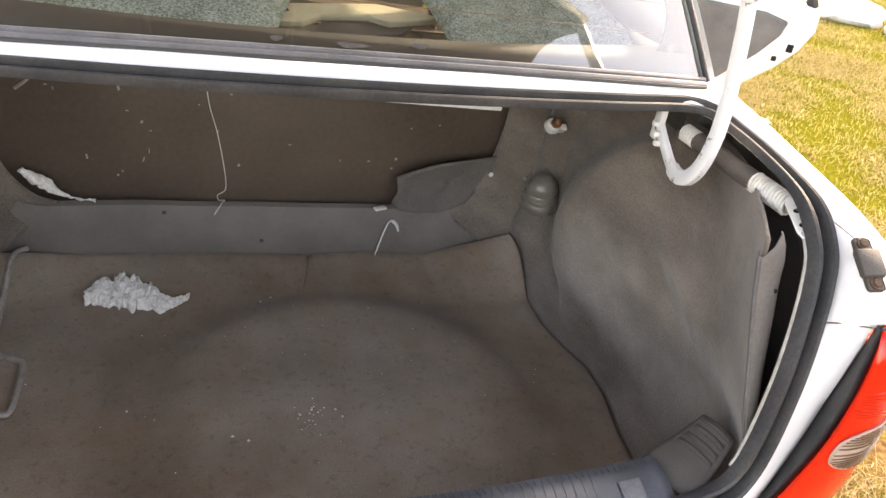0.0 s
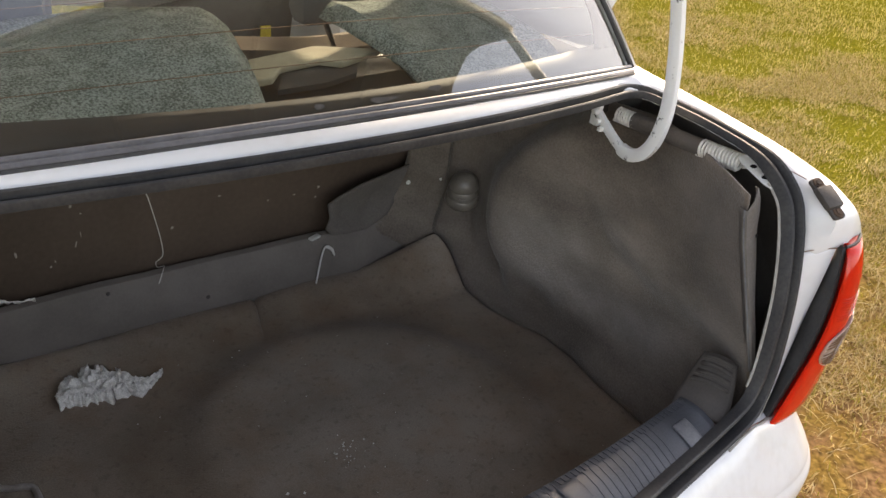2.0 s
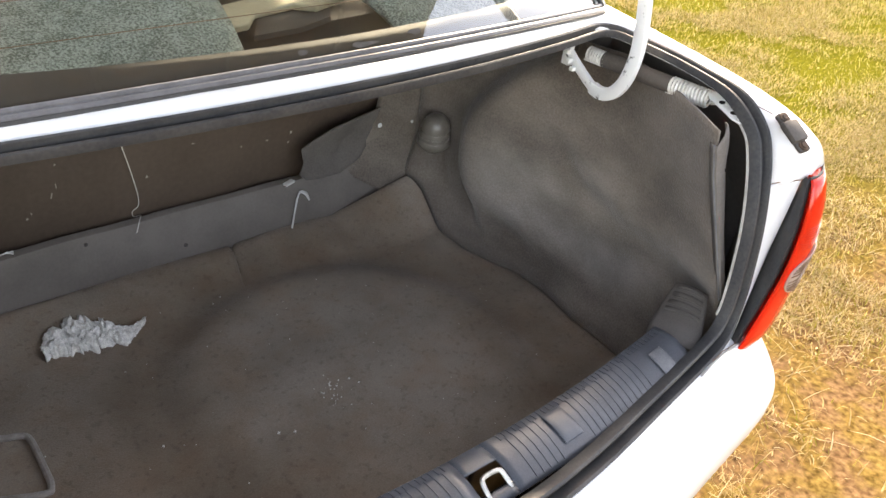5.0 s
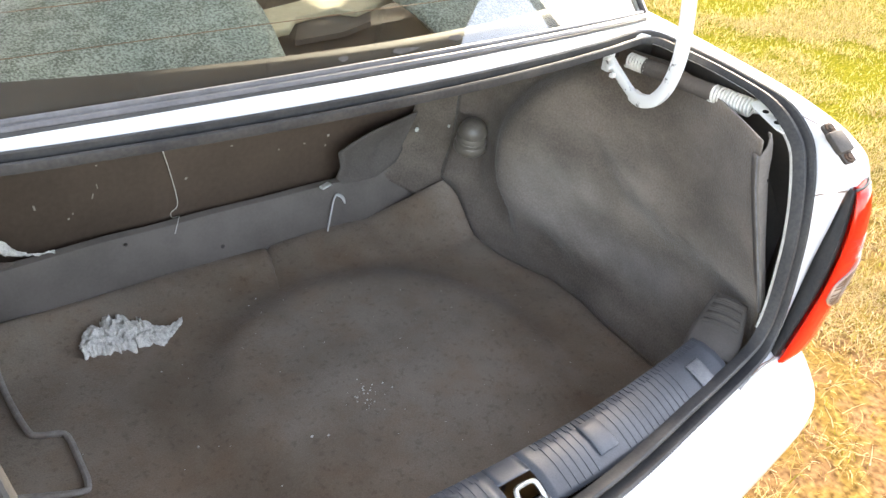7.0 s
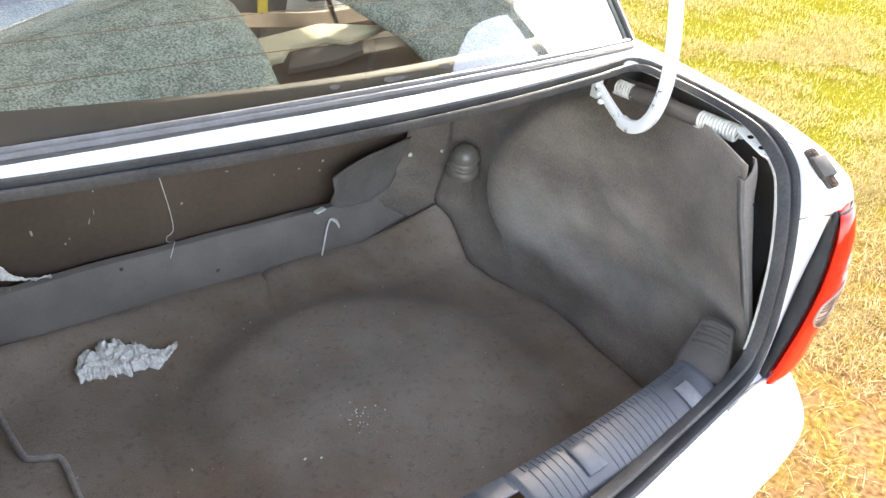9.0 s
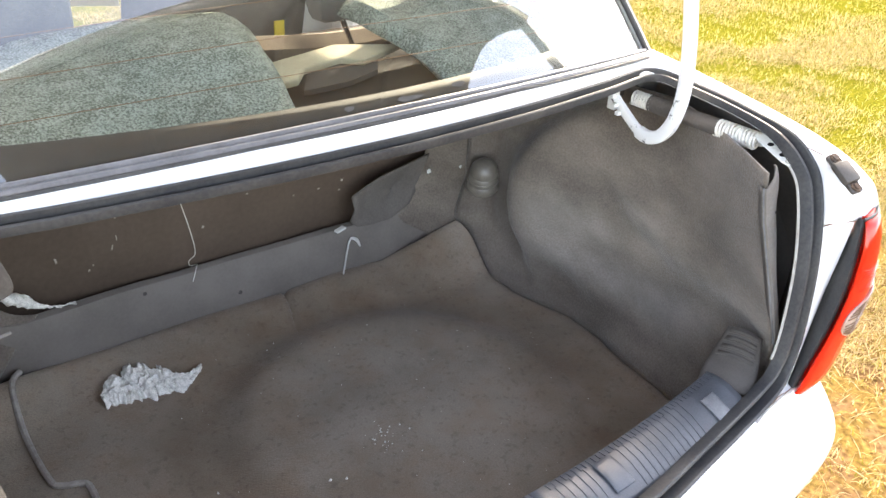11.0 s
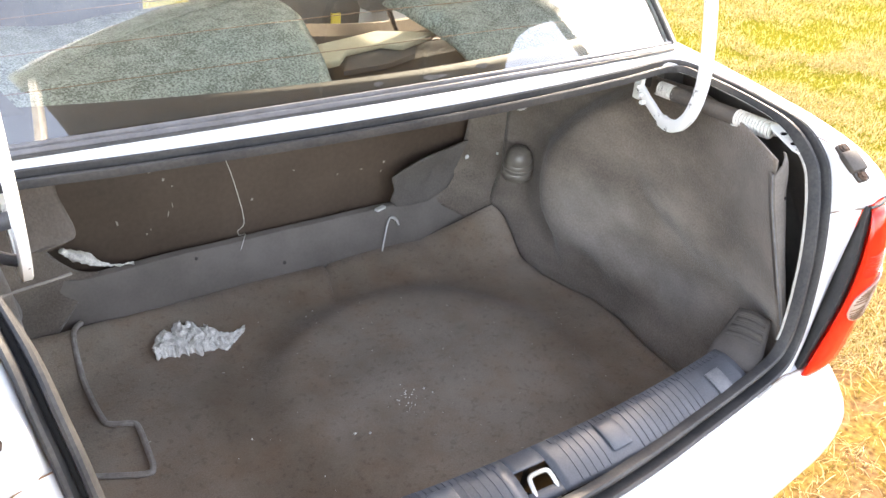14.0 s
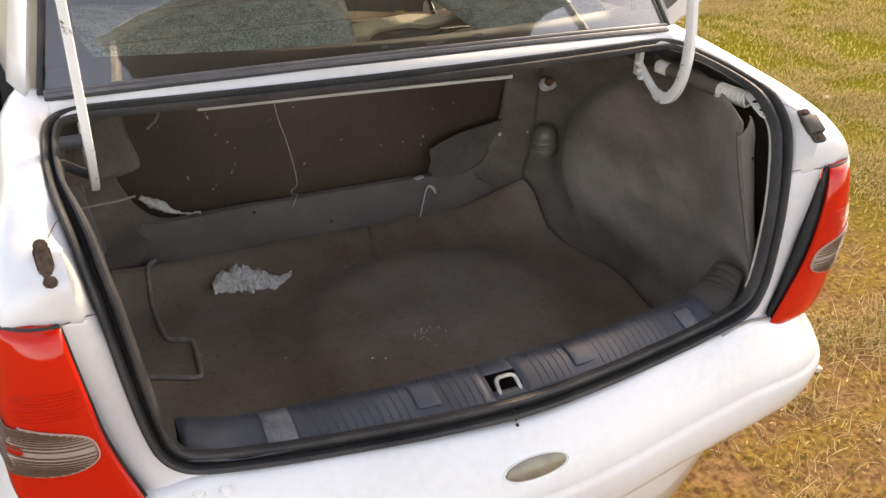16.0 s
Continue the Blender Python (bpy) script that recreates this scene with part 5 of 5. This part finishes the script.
# underside: front edge over the window glass, rising and curving back over the opening
LID = [(.470, 1.372, .560, .27), (.455, 1.400, .590, .24), (.420, 1.450, .612, .20), (.360, 1.505, .620, .14), (.280, 1.545, .622, .06), (.170, 1.575, .620, 0), (.060, 1.590, .615, 0), (-.050, 1.602, .600, 0), (-.085, 1.615, .590, 0), (-.090, 1.632, .588, 0)]
rows = [[Vector((w * u, y - c * (w * u) ** 2, z - .012 * abs(u) ** 6)) for u in [i / 10 for i in range(-10, 11)]] for y, z, w, c in LID]
rise = [Vector((0, .020, .008)), Vector((0, .022, .016)), Vector((0, .022, .022)), Vector((0, .020, .028)), Vector((0, .012, .034)), Vector((0, .006, .038)), Vector((0, .003, .038)), Vector((0, -.006, .034)), Vector((0, -.016, .026)), Vector((0, -.018, .012))]
outer = [[p + Vector((p.x * .02, 0, 0)) + d for p in r] for r, d in zip(rows, rise)]
part("outer_skin", grid(outer), PAINT, lid, "white boot lid outer skin", thick=0.002)
part("inner_panel", grid(rows), LID_UNDER, lid, "dusty bare underside of the boot lid", thick=-0.002)
for k in (0, 20):
    part("lid_edge", grid([[r[k] for r in rows], [r[k] for r in outer]]), PAINT_OLD, lid, thick=0.002)
part("lid_edge", grid([rows[0], outer[0]]), PAINT_OLD, lid, thick=0.002)
part("lid_edge", grid([rows[-1], outer[-1]]), PAINT_OLD, lid, thick=0.002)
for x in (-.30, 0, .30):
    part("stiffening_rib", tube([Vector((x + r[10].x, r[10].y - c * x * x, r[10].z - .004)) for r, (_, _, _, c) in zip(rows[1:8], LID[1:8])], .014, 8, flat=.6), LID_UNDER, lid)

# ---- loose things in the boot ----
def rag_rows():
    """A crumpled cloth: a bunched lump arching over to a twisted tail."""
    rows = []
    for i in range(171):
        u = i / 170
        cx = -.327 + .184 * u
        cy = .775 + .020 * math.sin(math.pi * min(1, u * 1.35 + .05)) - .012 * smooth_step(.55, .8, u) + .012 * smooth_step(.85, 1, u)
        half = (.036 * math.sin(math.pi * min(1, .08 + u * .92)) ** .6) * (1 - .55 * smooth_step(.50, .95, u)) + .003
        row = []
        for k in range(51):
            v = k / 50 * 2 - 1
            edge = 1 + .50 * noise.noise(Vector((u * 13, v * 1.0, 2))) + .40 * noise.noise(Vector((u * 34, v * 1.5, 7)))
            x = cx + .008 * noise.noise(Vector((u * 14, v * 3, 1)))
            y = cy + v * half * edge
            q = Vector((x + .006 * noise.noise(Vector((x * 60, y * 60, 4))), y + .006 * noise.noise(Vector((x * 60, y * 60, 12))), 0))
            fold = max(0, 1 - abs(noise.noise(q * 46 + Vector((3, 0, 0)))) * 3.2) ** 1.3
            fine = max(0, 1 - abs(noise.noise(q * 105 + Vector((0, 7, 0)))) * 2.8)
            tiny = noise.noise(q * 260)
            rim = 1 - abs(v) ** 5
            h = .016 * (1 - v ** 4) * (1 - .6 * smooth_step(.4, 1.0, u)) * (.7 + .8 * noise.noise(Vector((u * 7, v * 1.8, 8))))
            h += (.0065 * fold + .0042 * fine + .0016 * tiny) * rim
            row.append(Vector((x, y, floor_z(x, y) + .0085 + max(h, 0))))
        rows.append(row)
    return rows


cloth = part("rag", grid(rag_rows()), CLOTH, None, "", thick=-0.003, angle=70)
tagged(cloth, "crumpled dirty white cotton rag lying on the boot carpet", "rag")

rod_path = [(-.436, .885, .0), (-.458, .85, 0), (-.466, .76, 0), (-.462, .64, 0), (-.450, .615, 0), (-.422, .604, 0), (-.412, .588, 0), (-.414, .52, 0), (-.418, .478, 0), (-.434, .468, 0), (-.510, .503, 0), (-.56, .525, 0)]
rod_path = [Vector((x, y, floor_z(x, y) + .0145)) for x, y, _ in rod_path]
rod = part("bent_rod", tube(spline(rod_path, 5), .0055, 8), DARK_STEEL)
tagged(rod, "bent dark steel rod lying on the boot carpet", "rod")

def lumpy_strand(path, thick_at, seed):
    """A ragged strand: a tube whose skin is pulled in and out by noise."""
    bm = tube(path, [thick_at(i / (len(path) - 1)) for i in range(len(path))], 10)
    for v in bm.verts:
        n = noise.noise(v.co * 90 + Vector((seed, 0, 0))) + .6 * noise.noise(v.co * 230)
        v.co += Vector((noise.noise(v.co * 120 + Vector((9, 0, 0))), noise.noise(v.co * 120 + Vector((0, 9, 0))), n)) * .0045
    return bm


wad = part("stuffing_wad", lumpy_strand(spline([(-.442, .934, .668), (-.425, .931, .654), (-.40, .928, .640), (-.378, .926, .625), (-.35, .924, .614), (-.315, .922, .609)], 9), lambda t: .0015 + .0085 * math.sin(math.pi * min(1, t * 1.25 + .08)) ** 1.5 * (t < .75) + .0018, 4), CLOTH, angle=70)
tagged(wad, "strip of white stuffing torn out beside the seat opening", "stuffing")

wire = part("hanging_wire", tube(spline([(-.112, .948, .86), (-.104, .948, .81), (-.088, .948, .755), (-.074, .947, .69), (-.067, .946, .645), (-.069, .945, .625), (-.082, .944, .616), (-.080, .944, .604), (-.068, .940, .606), (-.074, .928, .606), (-.090, .910, .588)], 5), .0009, 5), SPECK)
tagged(wire, "thin pale wire hanging down the hardboard", "wire")
HOOK = spline([(.246, .886, .492), (.254, .890, .525), (.264, .897, .556), (.272, .901, .577), (.280, .902, .583), (.290, .897, .577), (.295, .892, .563)], 5)
hook = part("wire_hook", tube(HOOK, [.0022 if i < 18 else .0022 + .0034 * math.sin((i - 17) / 13.5 * math.pi) for i in range(len(HOOK))], 6, flat=.6), WHITE_PLASTIC)
tagged(hook, "pale bent wire hook poking out of the felt", "wire")
tab = part("paper_tab", box(-.014, .014, -.006, .006, -.002, .003, .001, Matrix.Translation((.252, .908, .610)) @ Matrix.Rotation(radians(20), 4, "Z")), WHITE_PLASTIC)
tagged(tab, "small white paper scrap on the felt cross member", "scrap")

# pale scuffs and flecks on the hardboard
random.seed(21)
bm = bmesh.new()
for _ in range(34):
    x, z = random.uniform(-.40, .40), random.uniform(.64, .92)
    w, h = random.uniform(.0008, .003), random.choice((.0015, .002, .003, .006))
    a = random.uniform(-.4, .4)
    pts = [(-w, -h), (w * random.uniform(.4, 1), -h * .8), (w, h * random.uniform(.5, 1)), (-w * random.uniform(.3, 1), h)]
    vs = [bm.verts.new((x + p * math.cos(a) - q * math.sin(a), .9542 - d, z + p * math.sin(a) + q * math.cos(a))) for d in (0, .0006) for p, q in pts]
    bm.faces.new(vs[4:])
    for i in range(4):
        bm.faces.new((vs[i], vs[(i + 1) % 4], vs[4 + (i + 1) % 4], vs[4 + i]))
bmesh.ops.recalc_face_normals(bm, faces=bm.faces)
scuffs = part("scuff_flecks", bm, material("scuff_paint", (0.42, 0.39, 0.34), (0.28, 0.25, 0.22), rough=0.8, bump=0), None, "", smooth=False)
tagged(scuffs, "pale scuffs and flecks on the dark hardboard", "scuffs", kind="stuff")

# crumbs on the carpet
random.seed(11)
bm = bmesh.new()
spots = [(random.gauss(.045, .016), random.gauss(.413, .022), random.uniform(.0010, .0026)) for _ in range(34)]
spots += [(random.uniform(-.4, .52), random.uniform(.15, .85), random.uniform(.0006, .0016)) for _ in range(110)]
spots += [(-.085, .381, .0034), (-.061, .369, .0034), (-.246, .468, .0032), (-.172, .322, .0026), (-.005, .766, .0024), (.017, .780, .0022), (-.404, .547, .002)]
for x, y, r in spots:
    r *= .75
    z = floor_z(x, y) + .0088 + r * .6
    top = bm.verts.new((x, y, z + r))
    ring = [bm.verts.new((x + r * random.uniform(.7, 1.7) * math.cos(a), y + r * random.uniform(.7, 1.5) * math.sin(a), z - r * .6)) for a in (0, 1.57, 3.14, 4.71)]
    for i in range(4):
        bm.faces.new((ring[i], ring[(i + 1) % 4], top))
crumbs = part("crumbs", bm, SPECK, None, "", smooth=False)
tagged(crumbs, "pale crumbs and dust specks on the boot carpet", "crumbs", kind="stuff")

# ---- grass ----
def grass_material(name, stops):
    m = bpy.data.materials.new(name)
    m.use_nodes = True
    n, l = m.node_tree.nodes, m.node_tree.links
    b = n["Principled BSDF"]
    b.inputs["Roughness"].default_value = 0.7
    b.inputs["Specular IOR Level"].default_value = 0.0
    through_light = n.new("ShaderNodeBsdfTranslucent")
    both = n.new("ShaderNodeMixShader")
    both.inputs[0].default_value = 0.55
    l.new(b.outputs[0], both.inputs[1])
    l.new(through_light.outputs[0], both.inputs[2])
    l.new(both.outputs[0], n["Material Output"].inputs[0])
    g = n.new("ShaderNodeNewGeometry")
    r = n.new("ShaderNodeValToRGB")
    while len(r.color_ramp.elements) < len(stops):
        r.color_ramp.elements.new(0.5)
    for e, (p, c) in zip(r.color_ramp.elements, stops):
        e.position, e.color = p, (*c, 1)
    l.new(g.outputs["Random Per Island"], r.inputs[0])
    l.new(r.outputs[0], b.inputs["Base Color"])
    l.new(r.outputs[0], through_light.inputs["Color"])
    return m


DRY = grass_material("dry_grass", [(0, (0.300, 0.195, 0.084)), (.35, (0.470, 0.380, 0.225)), (.7, (0.385, 0.296, 0.142)), (.9, (0.216, 0.188, 0.036)), (1, (0.120, 0.131, 0.018))])
STRAW = grass_material("straw", [(0, (0.50, 0.41, 0.25)), (.5, (0.66, 0.58, 0.41)), (1, (0.42, 0.33, 0.18))])
GREEN = grass_material("green_grass", [(0, (0.198, 0.178, 0.036)), (.4, (0.330, 0.280, 0.098)), (.75, (0.430, 0.360, 0.165)), (1, (0.118, 0.130, 0.018))])


def blades(count, area, keep, height, width, mat, name, label, lay=1.0, seed=7):
    rng = np.random.default_rng(seed)
    verts, faces = [], []
    x0, x1, y0, y1 = area
    while len(faces) < count:
        x, y = rng.uniform(x0, x1), rng.uniform(y0, y1)
        patch = noise.noise(Vector((x * 1.6, y * 1.6, 5))) + .5 * noise.noise(Vector((x * 5, y * 5, 6)))
        if rng.random() > keep(x, y, patch):
            continue
        z = ground_height(x, y)
        h = height * rng.uniform(.4, 1.3)
        a = rng.uniform(0, 6.283)
        lean = rng.uniform(.5, 2.2) * h * lay
        w = width * rng.uniform(.6, 1.4)
        dx, dy = math.cos(a), math.sin(a)
        px, py = -dy * w, dx * w
        k = len(verts)
        verts += [(x - px, y - py, z - .003), (x + px, y + py, z - .003), (x + dx * lean * .4 + px * .7, y + dy * lean * .4 + py * .7, z + h * .6), (x + dx * lean * .4 - px * .7, y + dy * lean * .4 - py * .7, z + h * .6), (x + dx * lean, y + dy * lean, z + h * .8)]
        faces += [(k, k + 1, k + 2, k + 3), (k + 3, k + 2, k + 4)]
    me = bpy.data.meshes.new(name)
    me.from_pydata(verts, [], faces)
    me.materials.append(mat)
    ob = new(name, me)
    return tagged(ob, label, "grass", kind="stuff")


blades(360000, (.75, 7.5, -3.0, 8.0), lambda x, y, p: max(.04, min(1, .36 + 1.5 * p)) * (.26 + .74 * smooth_step(.9, 3.6, x + y + .8 * p)) * smooth_step(-3.0, -.6, y + .6 * p) * smooth_step(7.5, 5.0, x + .6 * p) * smooth_step(8.0, 6.0, y + .6 * p) * (1 / (1 + .12 * (x + y) ** 1.2 if x + y > 0 else 1)), .030, .0015, DRY, "dry_grass", "short dry yellow grass tufts on brown soil")
blades(260000, (.9, 8.5, -.3, 9.0), lambda x, y, p: smooth_step(1.2, 5.0, x + y + 1.5 * p) * smooth_step(8.5, 6.5, x + .6 * p) * smooth_step(9.0, 7.0, y + .6 * p) * max(.1, min(1, .5 + .8 * p)), .030, .0017, GREEN, "green_grass", "green and yellow grass further from the car", seed=8)
blades(52000, (.75, 5.5, -2.4, 6.0), lambda x, y, p: max(.03, min(1, .30 + 1.5 * p)) * (.12 + .88 * smooth_step(1.0, 2.6, x + y)) * smooth_step(5.5, 3.5, x) * smooth_step(6.0, 4.0, y), .020, .0012, STRAW, "loose_straw", "long dry straws lying flat over the soil", lay=3.6, seed=9)

# pale stones added for the white background and small white scraps in the grass
random.seed(3)
stone_mat = material("pale_stone", (0.62, 0.60, 0.55), (0.45, 0.43, 0.38), rough=0.9, scale=20, fine=150, bump=0.4)
for x, y, r in ((5.35, 5.4, .26), (5.75, 5.0, .22), (6.15, 4.6, .24), (6.3, 4.2, .18), (5.0, 5.9, .2), (6.0, 5.2, .16), (1.36, .41, .016), (2.9, 3.0, .03), (3.3, 2.2, .02)):
    bm = bmesh.new()
    bmesh.ops.create_icosphere(bm, subdivisions=3, radius=1)
    for v in bm.verts:
        v.co *= 1 + .25 * noise.noise(v.co * 1.6 + Vector((x, y, 0)))
        v.co = Vector((v.co.x * r * 1.4, v.co.y * r, v.co.z * r * .45))
    s = part("stone", bm, stone_mat)
    s.location = (x, y, ground_height(x, y) + r * .12)
    tagged(s, "pale stone added in the grass for a white patch", "stone", "stones in the grass")
